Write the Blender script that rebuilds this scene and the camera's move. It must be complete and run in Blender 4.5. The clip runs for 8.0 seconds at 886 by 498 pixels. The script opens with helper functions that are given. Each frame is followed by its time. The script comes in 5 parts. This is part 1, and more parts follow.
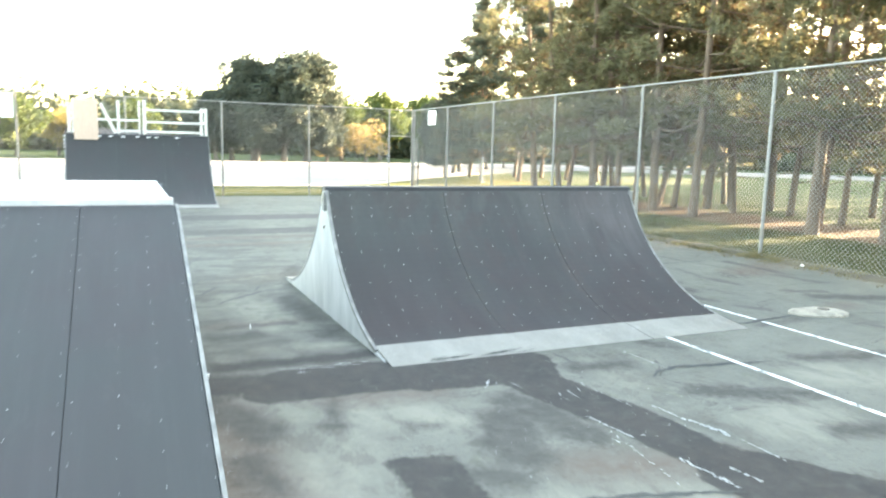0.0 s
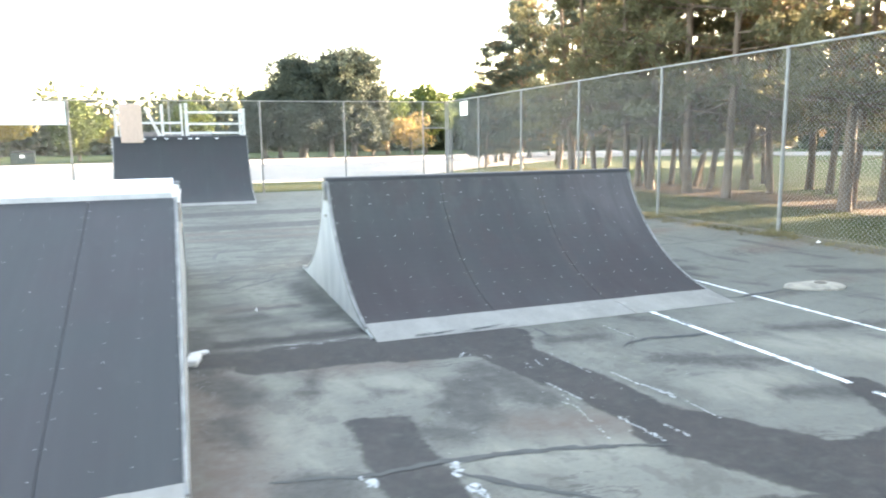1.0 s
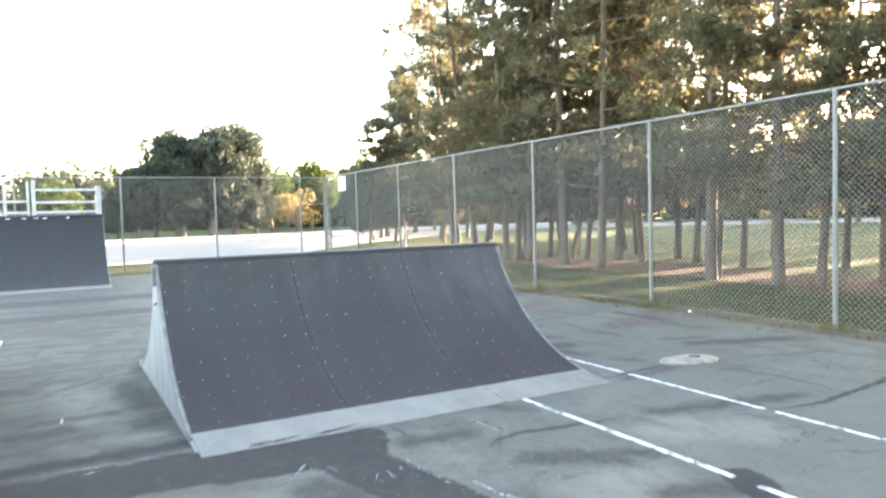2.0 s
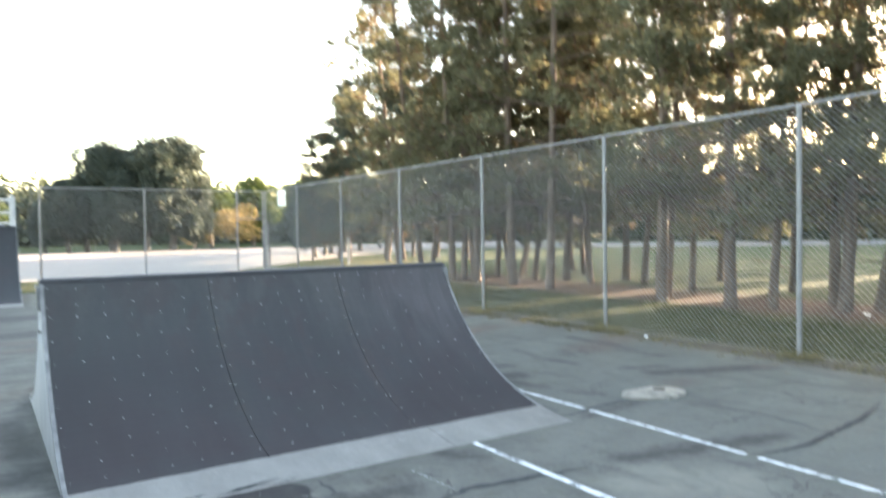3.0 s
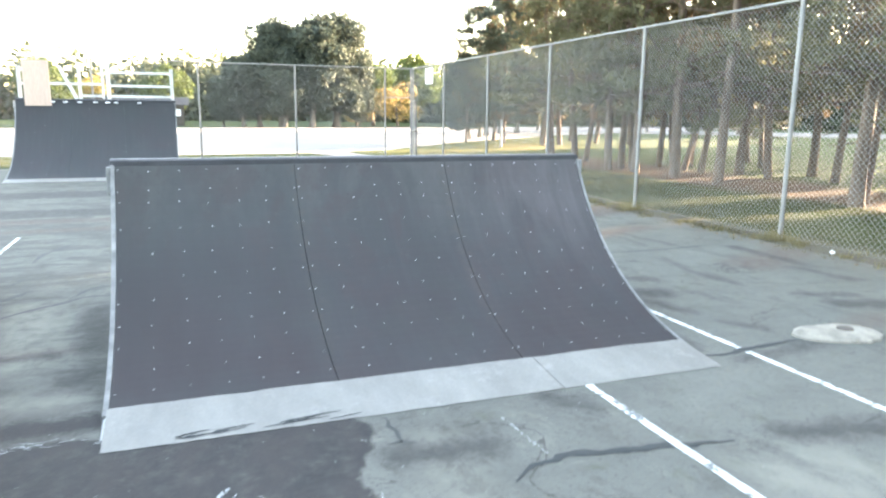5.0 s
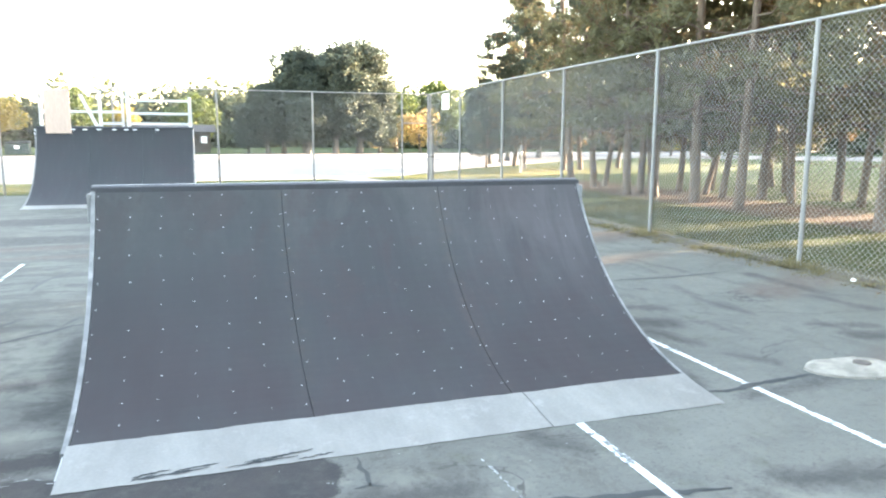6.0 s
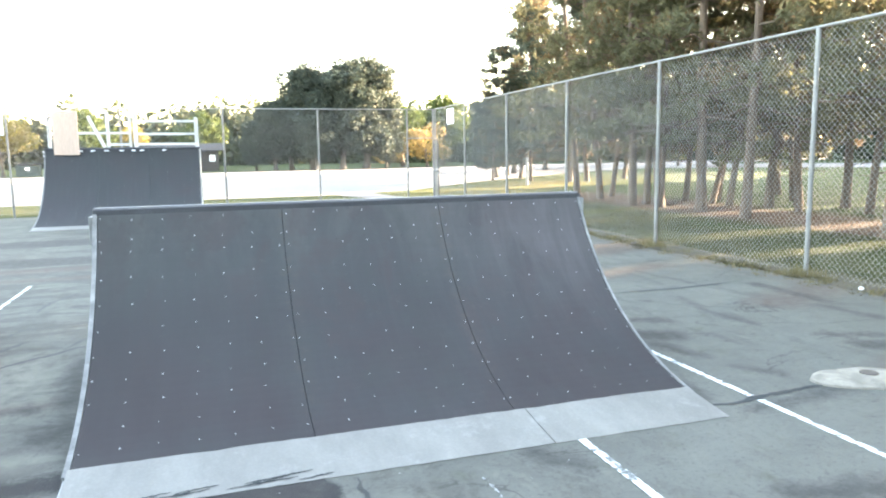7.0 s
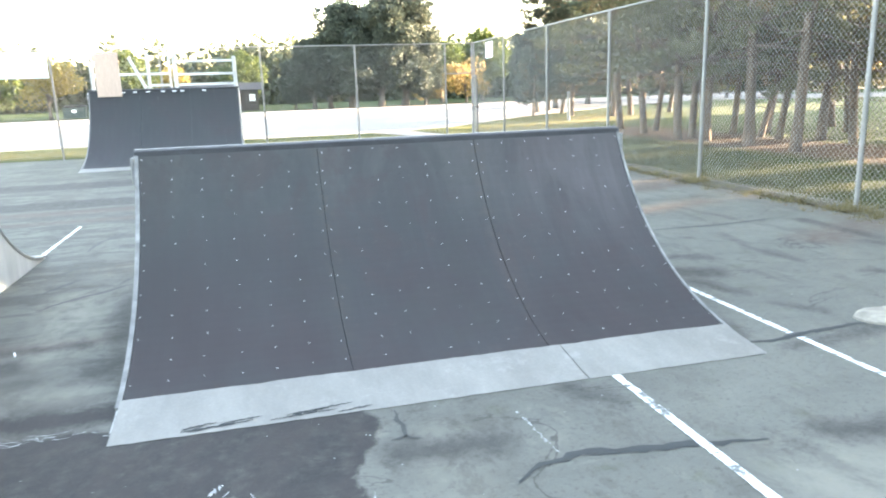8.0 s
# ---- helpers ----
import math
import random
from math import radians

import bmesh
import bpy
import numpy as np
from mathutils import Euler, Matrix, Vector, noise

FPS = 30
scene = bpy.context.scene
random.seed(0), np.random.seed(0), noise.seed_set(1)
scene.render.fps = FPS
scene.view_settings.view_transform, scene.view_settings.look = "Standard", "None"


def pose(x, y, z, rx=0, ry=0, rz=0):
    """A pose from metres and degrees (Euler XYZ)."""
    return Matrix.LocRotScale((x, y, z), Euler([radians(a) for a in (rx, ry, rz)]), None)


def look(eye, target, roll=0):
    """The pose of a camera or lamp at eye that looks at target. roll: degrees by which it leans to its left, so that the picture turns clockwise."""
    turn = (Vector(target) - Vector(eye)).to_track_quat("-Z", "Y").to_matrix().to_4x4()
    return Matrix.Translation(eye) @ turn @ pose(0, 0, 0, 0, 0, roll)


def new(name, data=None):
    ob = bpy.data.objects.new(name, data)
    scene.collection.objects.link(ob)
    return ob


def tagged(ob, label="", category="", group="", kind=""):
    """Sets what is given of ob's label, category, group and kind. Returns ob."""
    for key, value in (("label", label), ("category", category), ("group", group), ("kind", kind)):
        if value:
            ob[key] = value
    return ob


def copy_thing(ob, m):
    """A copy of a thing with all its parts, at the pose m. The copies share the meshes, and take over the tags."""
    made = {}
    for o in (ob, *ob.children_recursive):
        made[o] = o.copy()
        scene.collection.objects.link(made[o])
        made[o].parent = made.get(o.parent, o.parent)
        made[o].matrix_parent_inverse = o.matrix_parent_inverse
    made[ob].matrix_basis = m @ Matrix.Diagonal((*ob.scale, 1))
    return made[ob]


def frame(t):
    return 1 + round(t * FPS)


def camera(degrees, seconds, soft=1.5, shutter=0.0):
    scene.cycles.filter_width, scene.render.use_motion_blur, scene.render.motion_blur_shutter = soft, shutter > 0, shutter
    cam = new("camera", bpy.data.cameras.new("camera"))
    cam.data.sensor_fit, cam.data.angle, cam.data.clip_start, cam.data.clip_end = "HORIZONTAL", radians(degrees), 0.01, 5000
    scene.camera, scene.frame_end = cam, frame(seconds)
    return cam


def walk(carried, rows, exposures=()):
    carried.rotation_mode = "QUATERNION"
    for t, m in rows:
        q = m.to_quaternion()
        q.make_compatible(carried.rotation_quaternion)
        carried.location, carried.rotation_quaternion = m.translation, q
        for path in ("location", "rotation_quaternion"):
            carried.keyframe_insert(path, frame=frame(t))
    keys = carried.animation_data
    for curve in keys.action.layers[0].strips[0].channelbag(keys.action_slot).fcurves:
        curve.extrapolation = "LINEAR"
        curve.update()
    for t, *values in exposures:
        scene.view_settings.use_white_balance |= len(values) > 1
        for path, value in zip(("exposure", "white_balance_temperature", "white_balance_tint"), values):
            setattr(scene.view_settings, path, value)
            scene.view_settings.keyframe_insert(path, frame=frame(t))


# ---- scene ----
# camera and its walk
cam = camera(64.2, 8.0, soft=2.0, shutter=0.6)
PATH = [
    (0, (-1.794, -4.873, 1.644), (-0.982, -3.066, 1.366), 1.4),
    (0.5, (-1.734, -5.265, 1.619), (-1.016, -3.427, 1.299), 2.0),
    (0.7, (-1.627, -5.312, 1.617), (-0.948, -3.45, 1.348), 0.3),
    (1, (-1.386, -5.437, 1.623), (-0.714, -3.577, 1.32), -0.8),
    (1.2, (-1.26, -5.384, 1.582), (-0.477, -3.558, 1.35), 1.0),
    (1.5, (-1.162, -5.304, 1.576), (-0.35, -3.492, 1.334), -2.5),
    (1.7, (-1.018, -5.165, 1.613), (-0.098, -3.398, 1.432), -1.4),
    (2.8, (-0.433, -4.382, 1.587), (0.574, -2.654, 1.577), -1.8),
    (3, (-0.392, -4.259, 1.585), (0.705, -2.588, 1.535), -0.8),
    (3.2, (-0.42, -4.127, 1.573), (0.653, -2.453, 1.353), -2.2),
    (3.5, (-0.263, -3.95, 1.617), (0.646, -2.214, 1.216), -4.6),
    (4, (-0.069, -3.71, 1.613), (0.639, -1.881, 1.221), -0.7),
    (4.2, (0.08, -3.622, 1.604), (0.739, -1.786, 1.163), 1.2),
    (4.5, (0.23, -3.545, 1.613), (0.905, -1.714, 1.175), 0.7),
    (4.7, (0.305, -3.514, 1.604), (0.994, -1.685, 1.181), 0.1),
    (5.8, (0.711, -3.337, 1.59), (1.374, -1.47, 1.314), 3.1),
    (6, (0.731, -3.349, 1.585), (1.355, -1.474, 1.277), 0.2),
    (6.5, (0.752, -3.363, 1.6), (1.344, -1.475, 1.308), -0.1),
    (7, (0.789, -3.364, 1.604), (1.391, -1.476, 1.334), -0.9),
    (7.3, (0.782, -3.372, 1.621), (1.322, -1.471, 1.315), -1.4),
    (7.5, (0.785, -3.378, 1.611), (1.236, -1.469, 1.218), -2.7),
    (8, (0.824, -3.376, 1.606), (1.303, -1.485, 1.165), -1.9),
]
walk(cam, [(t, look(eye, target, roll)) for t, eye, target, roll in PATH],
     exposures=[(0.0, 5.03, 8700, 12), (0.5, 4.95, 8100, 18), (1.0, 4.77, 8200, 18), (1.7, 4.74, 8100, 18), (2.8, 4.23, 7750, 17), (3.5, 4.31, 7750, 17), (4.2, 4.96, 8000, 18), (4.7, 4.98, 8100, 18), (6.0, 4.99, 7950, 17), (8.0, 4.92, 7950, 17)])

# world, sun and sky
SUN_AZ, SUN_EL = radians(6.0), radians(9.0)
world = bpy.data.worlds.new("sky")
scene.world = world
world.use_nodes = True
wn = world.node_tree.nodes
sky = wn.new("ShaderNodeTexSky")
sky.sky_type = "NISHITA"
sky.sun_disc = False
sky.sun_elevation = SUN_EL
sky.sun_rotation = radians(90) - SUN_AZ
sky.air_density = 1.0
sky.dust_density = 1.2
sky.ozone_density = 1.0
world.node_tree.links.new(sky.outputs["Color"], wn["Background"].inputs["Color"])
wn["Background"].inputs["Strength"].default_value = 0.125
sun_data = bpy.data.lights.new("sun", "SUN")
sun_data.energy = 3.4
sun_data.angle = radians(0.5)
sun_data.color = (1.0, 0.88, 0.70)
sun = new("sun", sun_data)
sun.matrix_world = look((40, 6, 8), (40 - math.cos(SUN_EL) * math.cos(SUN_AZ), 6 - math.cos(SUN_EL) * math.sin(SUN_AZ), 8 - math.sin(SUN_EL)))


# ---- materials ----
def nodes_of(name):
    m = bpy.data.materials.new(name)
    m.use_nodes = True
    nt = m.node_tree
    return m, nt, nt.nodes["Principled BSDF"]


def link(nt, a, b):
    nt.links.new(a, b)


def coords(nt, scale=(1, 1, 1), local=False):
    """Object or world coordinates in metres, stretched."""
    if local:
        out = nt.nodes.new("ShaderNodeTexCoord").outputs["Object"]
    else:
        out = nt.nodes.new("ShaderNodeNewGeometry").outputs["Position"]
    mp = nt.nodes.new("ShaderNodeMapping")
    mp.inputs["Scale"].default_value = scale
    link(nt, out, mp.inputs["Vector"])
    return mp.outputs["Vector"]


def noise_tex(nt, vec, scale, detail=4.0, rough=0.55, distort=0.0):
    n = nt.nodes.new("ShaderNodeTexNoise")
    n.inputs["Scale"].default_value = scale
    n.inputs["Detail"].default_value = detail
    n.inputs["Roughness"].default_value = rough
    n.inputs["Distortion"].default_value = distort
    link(nt, vec, n.inputs["Vector"])
    return n.outputs["Fac"]


def steps(nt, fac, lo, hi, a=0.0, b=1.0):
    r = nt.nodes.new("ShaderNodeMapRange")
    r.inputs["From Min"].default_value = lo
    r.inputs["From Max"].default_value = hi
    r.inputs["To Min"].default_value = a
    r.inputs["To Max"].default_value = b
    link(nt, fac, r.inputs["Value"])
    return r.outputs["Result"]


def calc(nt, op, a, b=None):
    n = nt.nodes.new("ShaderNodeMath")
    n.operation = op
    for i, v in enumerate((a, b)):
        if v is None:
            continue
        if isinstance(v, (int, float)):
            n.inputs[i].default_value = v
        else:
            link(nt, v, n.inputs[i])
    return n.outputs[0]


def vec_calc(nt, op, a, b=None, scale=None):
    n = nt.nodes.new("ShaderNodeVectorMath")
    n.operation = op
    for i, v in enumerate((a, b)):
        if v is None:
            continue
        if isinstance(v, tuple):
            n.inputs[i].default_value = v
        else:
            link(nt, v, n.inputs[i])
    if scale is not None:
        link(nt, scale, n.inputs["Scale"])
    return n


def mix(nt, fac, a, b, mode="MIX"):
    n = nt.nodes.new("ShaderNodeMix")
    n.data_type = "RGBA"
    n.blend_type = mode
    for sock, v in ((n.inputs[0], fac), (n.inputs[6], a), (n.inputs[7], b)):
        if isinstance(v, (int, float)):
            sock.default_value = v
        elif isinstance(v, tuple):
            sock.default_value = (*v, 1.0)
        else:
            link(nt, v, sock)
    return n.outputs[2]


def bump(nt, bsdf, height, strength=0.3, distance=0.01):
    b = nt.nodes.new("ShaderNodeBump")
    b.inputs["Strength"].default_value = strength
    b.inputs["Distance"].default_value = distance
    link(nt, height, b.inputs["Height"])
    link(nt, b.outputs["Normal"], bsdf.inputs["Normal"])


def segment_mask(nt, p, a, b, r, edge=0.02):
    """1 inside a capsule from a to b of radius r on the ground, 0 outside."""
    ba = Vector((b[0] - a[0], b[1] - a[1], 0))
    pa = vec_calc(nt, "SUBTRACT", p, (a[0], a[1], 0.0)).outputs[0]
    d = vec_calc(nt, "DOT_PRODUCT", pa, tuple(ba / max(ba.length_squared, 1e-6))).outputs["Value"]
    h = steps(nt, d, 0.0, 1.0)
    off = vec_calc(nt, "SCALE", tuple(ba), scale=h).outputs[0]
    dist = vec_calc(nt, "DISTANCE", pa, off).outputs["Value"]
    return steps(nt, dist, r + edge, r - edge)


def plain(name, colour, rough=0.6, metal=0.0, vary=0.25, scale=6.0, grain=80.0, bumpy=0.15, stretch=(1, 1, 1), local=True, tint=None):
    """A surface of one colour with stains and grain."""
    m, nt, b = nodes_of(name)
    v = coords(nt, stretch, local)
    big = steps(nt, noise_tex(nt, v, scale, 5.0, 0.6), 0.3, 0.7)
    fine = noise_tex(nt, v, grain, 3.0)
    dark = tuple(c * (1 - vary) for c in colour)
    light = tint or tuple(min(1.0, c * (1 + vary)) for c in colour)
    c = mix(nt, big, dark, light)
    c = mix(nt, steps(nt, fine, 0.35, 0.65, 0.0, 0.35), c, tuple(x * 0.7 for x in colour))
    link(nt, c, b.inputs["Base Color"])
    link(nt, steps(nt, big, 0, 1, max(0.05, rough - 0.1), min(1, rough + 0.1)), b.inputs["Roughness"])
    b.inputs["Metallic"].default_value = metal
    bump(nt, b, fine, bumpy, 0.004)
    return m


def court_material():
    m, nt, b = nodes_of("faded_court_coating")
    geo = nt.nodes.new("ShaderNodeNewGeometry").outputs["Position"]
    flat = vec_calc(nt, "MULTIPLY", geo, (1.0, 1.0, 0.0)).outputs[0]
    warp_n = nt.nodes.new("ShaderNodeTexNoise")
    warp_n.inputs["Scale"].default_value = 4.5
    warp_n.inputs["Detail"].default_value = 7.0
    warp_n.inputs["Roughness"].default_value = 0.68
    link(nt, flat, warp_n.inputs["Vector"])
    w = vec_calc(nt, "SUBTRACT", warp_n.outputs["Color"], (0.5, 0.5, 0.5)).outputs[0]
    w = vec_calc(nt, "MULTIPLY", w, (0.17, 0.20, 0.0)).outputs[0]
    p = vec_calc(nt, "ADD", flat, w).outputs[0]
    # faded green and grey coats, worn through in ragged patches
    n1 = noise_tex(nt, coords(nt, (0.45, 0.8, 1)), 1.0, 6.0, 0.6, 0.6)
    n2 = noise_tex(nt, coords(nt, (1.5, 0.7, 1)), 1.2, 8.0, 0.66, 0.5)
    n3 = noise_tex(nt, coords(nt), 9.0, 7.0, 0.72)
    n4 = noise_tex(nt, coords(nt), 140.0, 3.0, 0.7)
    n5 = noise_tex(nt, coords(nt, (1.3, 0.8, 1)), 2.8, 9.0, 0.74, 0.3)
    n7 = noise_tex(nt, coords(nt), 32.0, 6.0, 0.75)
    # the coat is sounder and more even away from the ramps
    where = nt.nodes.new("ShaderNodeSeparateXYZ")
    link(nt, p, where.inputs[0])
    uneven = steps(nt, where.outputs[0], 1.7, 3.3, 1.0, 0.35)
    c = mix(nt, steps(nt, n1, 0.35, 0.65), (0.108, 0.114, 0.101), (0.132, 0.138, 0.121))
    c = mix(nt, calc(nt, "MULTIPLY", uneven, steps(nt, n2, 0.52, 0.57, 0.0, 0.30)), c, (0.067, 0.069, 0.061))
    c = mix(nt, calc(nt, "MULTIPLY", uneven, steps(nt, n5, 0.55, 0.57, 0.0, 0.42)), c, (0.068, 0.067, 0.058))
    c = mix(nt, calc(nt, "MULTIPLY", uneven, steps(nt, n5, 0.43, 0.36, 0.0, 0.45)), c, (0.183, 0.182, 0.155))
    # small crisp chips and scars
    n11 = noise_tex(nt, coords(nt, (0.8, 1.3, 1)), 5.5, 10.0, 0.70, 0.4)
    c = mix(nt, steps(nt, n11, 0.635, 0.655, 0.0, 0.60), c, (0.056, 0.058, 0.053))
    c = mix(nt, steps(nt, n11, 0.355, 0.335, 0.0, 0.35), c, (0.180, 0.184, 0.160))
    c = mix(nt, steps(nt, n7, 0.55, 0.62, 0.0, 0.52), c, (0.063, 0.063, 0.056))
    n9 = noise_tex(nt, coords(nt), 62.0, 4.0, 0.65)
    c = mix(nt, steps(nt, n9, 0.64, 0.70, 0.0, 0.60), c, (0.050, 0.050, 0.045))
    c = mix(nt, steps(nt, n9, 0.35, 0.29, 0.0, 0.45), c, (0.215, 0.212, 0.186))
    c = mix(nt, steps(nt, n3, 0.58, 0.72, 0.0, 0.40), c, (0.181, 0.183, 0.159))

    # thin wandering hairline cracks, here and there
    n10 = noise_tex(nt, coords(nt, (0.55, 1.2, 1)), 1.3, 6.0, 0.55, 1.0)
    hair = steps(nt, calc(nt, "ABSOLUTE", calc(nt, "SUBTRACT", n10, 0.5)), 0.010, 0.003)
    some = steps(nt, noise_tex(nt, coords(nt), 0.7, 3.0), 0.50, 0.58)
    c = mix(nt, calc(nt, "MULTIPLY", calc(nt, "MULTIPLY", hair, some), 0.75), c, (0.050, 0.051, 0.046))
    # dark streaks and a darker tone across the way between the ramps, and mossy spots
    n8 = noise_tex(nt, coords(nt, (0.55, 1.7, 1)), 1.9, 8.0, 0.70, 0.7)
    alley = calc(nt, "MULTIPLY", steps(nt, where.outputs[0], 0.9, -0.1), steps(nt, where.outputs[1], 0.0, 0.7))
    c = mix(nt, calc(nt, "MULTIPLY", calc(nt, "MAXIMUM", alley, 0.14), steps(nt, n8, 0.50, 0.545, 0.0, 0.68)), c, (0.050, 0.052, 0.047))
    c = mix(nt, calc(nt, "MULTIPLY", alley, steps(nt, n2, 0.38, 0.58, 0.15, 0.60)), c, (0.072, 0.076, 0.068))
    n12 = noise_tex(nt, coords(nt, (1.9, 0.42, 1)), 1.6, 7.0, 0.62, 0.5)
    c = mix(nt, calc(nt, "MULTIPLY", steps(nt, where.outputs[0], 3.9, 4.8), steps(nt, n12, 0.555, 0.60, 0.0, 0.50)), c, (0.074, 0.078, 0.070))
    moss = noise_tex(nt, coords(nt), 3.4, 7.0, 0.7, 0.4)
    c = mix(nt, steps(nt, moss, 0.58, 0.68, 0.0, 0.45), c, (0.078, 0.088, 0.058))

    trail = [p]

    def spread(places, edge):
        """The union of soft capsules; each one is worked out after the one before it."""
        k = None
        for a, e, r in places:
            q = segment_mask(nt, trail[0], a, e, r, edge)
            k = q if k is None else calc(nt, "MAXIMUM", k, q)
            step = vec_calc(nt, "MULTIPLY_ADD", k, (1e-6, 1e-6, 0.0))
            link(nt, trail[0], step.inputs[2])
            trail[0] = step.outputs[0]
        return k

    def ragged_edge(k, lo=0.40, hi=0.58, amount=1.1):
        """Breaks a soft mask up into chips along its edge."""
        k = calc(nt, "ADD", k, calc(nt, "MULTIPLY", calc(nt, "SUBTRACT", n5, 0.5), amount))
        return steps(nt, calc(nt, "ADD", k, calc(nt, "MULTIPLY", calc(nt, "SUBTRACT", n7, 0.5), amount * 0.7)), lo, hi)

    # pale coat that has kept its colour
    pale = spread([((-0.92, -0.45), (-0.88, -0.72), 0.07), ((-0.96, -1.1), (-0.98, -1.75), 0.10), ((-0.5, -0.85), (0.0, -1.05), 0.22), ((-0.62, -0.80), (-0.85, -1.9), 0.13), ((-0.75, 0.78), (-0.25, 0.76), 0.07), ((-0.75, 2.9), (-0.55, 1.5), 0.22), ((1.9, -1.9), (2.2, -1.8), 0.25),
                   ((0.0, -2.3), (0.7, -2.45), 0.16), ((1.55, -0.4), (1.5, -0.95), 0.10), ((3.0, -1.2), (3.5, -1.6), 0.28)], 0.14)
    c = mix(nt, calc(nt, "MULTIPLY", pale, steps(nt, n5, 0.62, 0.42, 0.15, 0.75)), c, (0.190, 0.193, 0.163))
    # brown leaf and rust stains; the one at (6.2, 6.6) paints a pinkish sun patch
    brown = spread([((-1.36, -0.45), (-1.28, -2.3), 0.24), ((-1.30, -0.08), (-0.55, -0.22), 0.17), ((0.4, -1.95), (1.15, -2.2), 0.18), ((5.3, 0.36), (5.75, 0.5), 0.09), ((-4.5, 7.05), (3.5, 7.3), 0.13), ((-4.5, 8.0), (3.0, 8.1), 0.22), ((-1.1, 1.66), (-0.37, 1.68), 0.055), ((-0.6, -0.54), (0.1, -0.60), 0.10), ((6.2, 6.6), (7.2, 6.9), 0.5), ((6.3, 2.5), (7.3, 2.9), 0.28), ((5.5, 4.6), (6.6, 5.0), 0.2)], 0.15)
    c = mix(nt, calc(nt, "MULTIPLY", brown, steps(nt, n3, 0.35, 0.62, 0.40, 0.80)), c, (0.096, 0.074, 0.062))
    # tyre and leaf stains, dark patches beside the ramps and bands across the court
    soft = spread([((-1.40, 0.9), (-1.36, -0.3), 0.12), ((-1.30, -0.5), (-1.12, -0.9), 0.15), ((-1.28, -1.25), (-1.18, -1.6), 0.10), ((-0.62, -0.58), (-0.70, -0.95), 0.07), ((-1.13, 0.42), (-0.10, 0.36), 0.10), ((-0.25, 2.75), (-0.19, 1.65), 0.12), ((-0.08, 1.24), (-0.25, 1.06), 0.11), ((-0.34, 0.94), (-0.15, 0.90), 0.030), ((-1.0, 1.62), (-0.45, 1.60), 0.05), ((-1.1, 1.25), (-0.85, 1.3), 0.13), 
                   ((-0.02, 3.4), (0.25, 4.7), 0.12), ((0.30, -1.20), (0.14, -1.68), 0.20), ((0.52, -0.95), (0.62, -1.55), 0.17), ((-0.14, -1.85), (-0.05, -1.95), 0.12),
                   ((-0.24, -1.12), (-0.14, -1.16), 0.05), ((1.34, -0.48), (1.75, -0.55), 0.10), ((1.84, -1.23), (2.31, -1.48), 0.13), ((2.2, -2.1), (2.6, -2.3), 0.12), 
                   ((4.40, 2.36), (4.72, 2.27), 0.09), ((4.10, 1.92), (4.46, 1.72), 0.16), ((4.18, 1.52), (4.30, 1.17), 0.09), ((5.55, 3.1), (5.38, 2.37), 0.03), ((5.38, 2.37), (5.43, 1.77), 0.03), ((6.08, 4.7), (6.19, 3.76), 0.03), ((6.85, 3.37), (6.80, 2.3), 0.08), ((6.6, 2.2), (6.7, 1.58), 0.06), ((5.68, 1.31), (6.16, 1.12), 0.05), ((4.40, 0.80), (4.56, 0.56), 0.03), ((3.74, 0.62), (3.72, 0.34), 0.06), ((2.34, -0.08), (2.50, -0.30), 0.07), ((2.30, -1.42), (2.58, -1.58), 0.06), ((3.81, -1.34), (3.84, -1.50), 0.02), ((3.0, -0.82), (3.06, -0.95), 0.012), ((-6.0, 8.8), (6.0, 9.2), 0.45), ((-6.0, 11.6), (6.5, 11.9), 0.55), ((3.3, -0.9), (4.6, -1.2), 0.10), ((5.8, 0.9), (7.0, 0.4), 0.14), ((-0.9, -2.3), (-1.0, -2.9), 0.2), ((3.9, 0.05), (4.9, 0.2), 0.05)], 0.15)
    c = mix(nt, calc(nt, "MULTIPLY", ragged_edge(soft, 0.25, 0.75, 0.9), steps(nt, n3, 0.3, 0.65, 0.60, 0.92)), c, (0.047, 0.048, 0.045))
    # dark sealer
    seal = spread([((-0.75, -0.10), (0.99, -0.17), 0.31), ((-0.95, -0.25), (0.2, -0.32), 0.20), ((0.1, -0.36), (0.95, -0.45), 0.22), ((0.80, -0.45), (1.00, -1.30), 0.24), ((1.02, -1.30), (1.14, -2.30), 0.21), ((1.18, -2.40), (1.60, -3.10), 0.33),
                   ((1.60, -3.15), (2.30, -3.05), 0.33), ((2.38, -2.85), (2.73, -2.15), 0.12), ((2.4, -3.3), (4.5, -3.8), 0.28),
                   ((-0.42, -1.72), (-0.43, -3.2), 0.185), ((-0.53, -1.58), (-0.30, -1.62), 0.07), ((-0.43, -3.2), (1.4, -3.6), 0.4)], 0.05)
    thin = spread([((-1.45, 0.02), (-0.7, -0.06), 0.25), ((-1.2, 0.42), (-0.05, 0.40), 0.14)], 0.12)
    seal = ragged_edge(calc(nt, "MAXIMUM", seal, calc(nt, "MULTIPLY", thin, 0.75)), 0.32, 0.64, 0.9)
    c = mix(nt, calc(nt, "MULTIPLY", seal, steps(nt, n3, 0.45, 0.75, 0.97, 0.60)), c, mix(nt, steps(nt, n5, 0.4, 0.6), (0.027, 0.028, 0.028), (0.038, 0.036, 0.035)))
    # blown soil and litter along the fence side
    sep = nt.nodes.new("ShaderNodeSeparateXYZ")
    link(nt, p, sep.inputs[0])
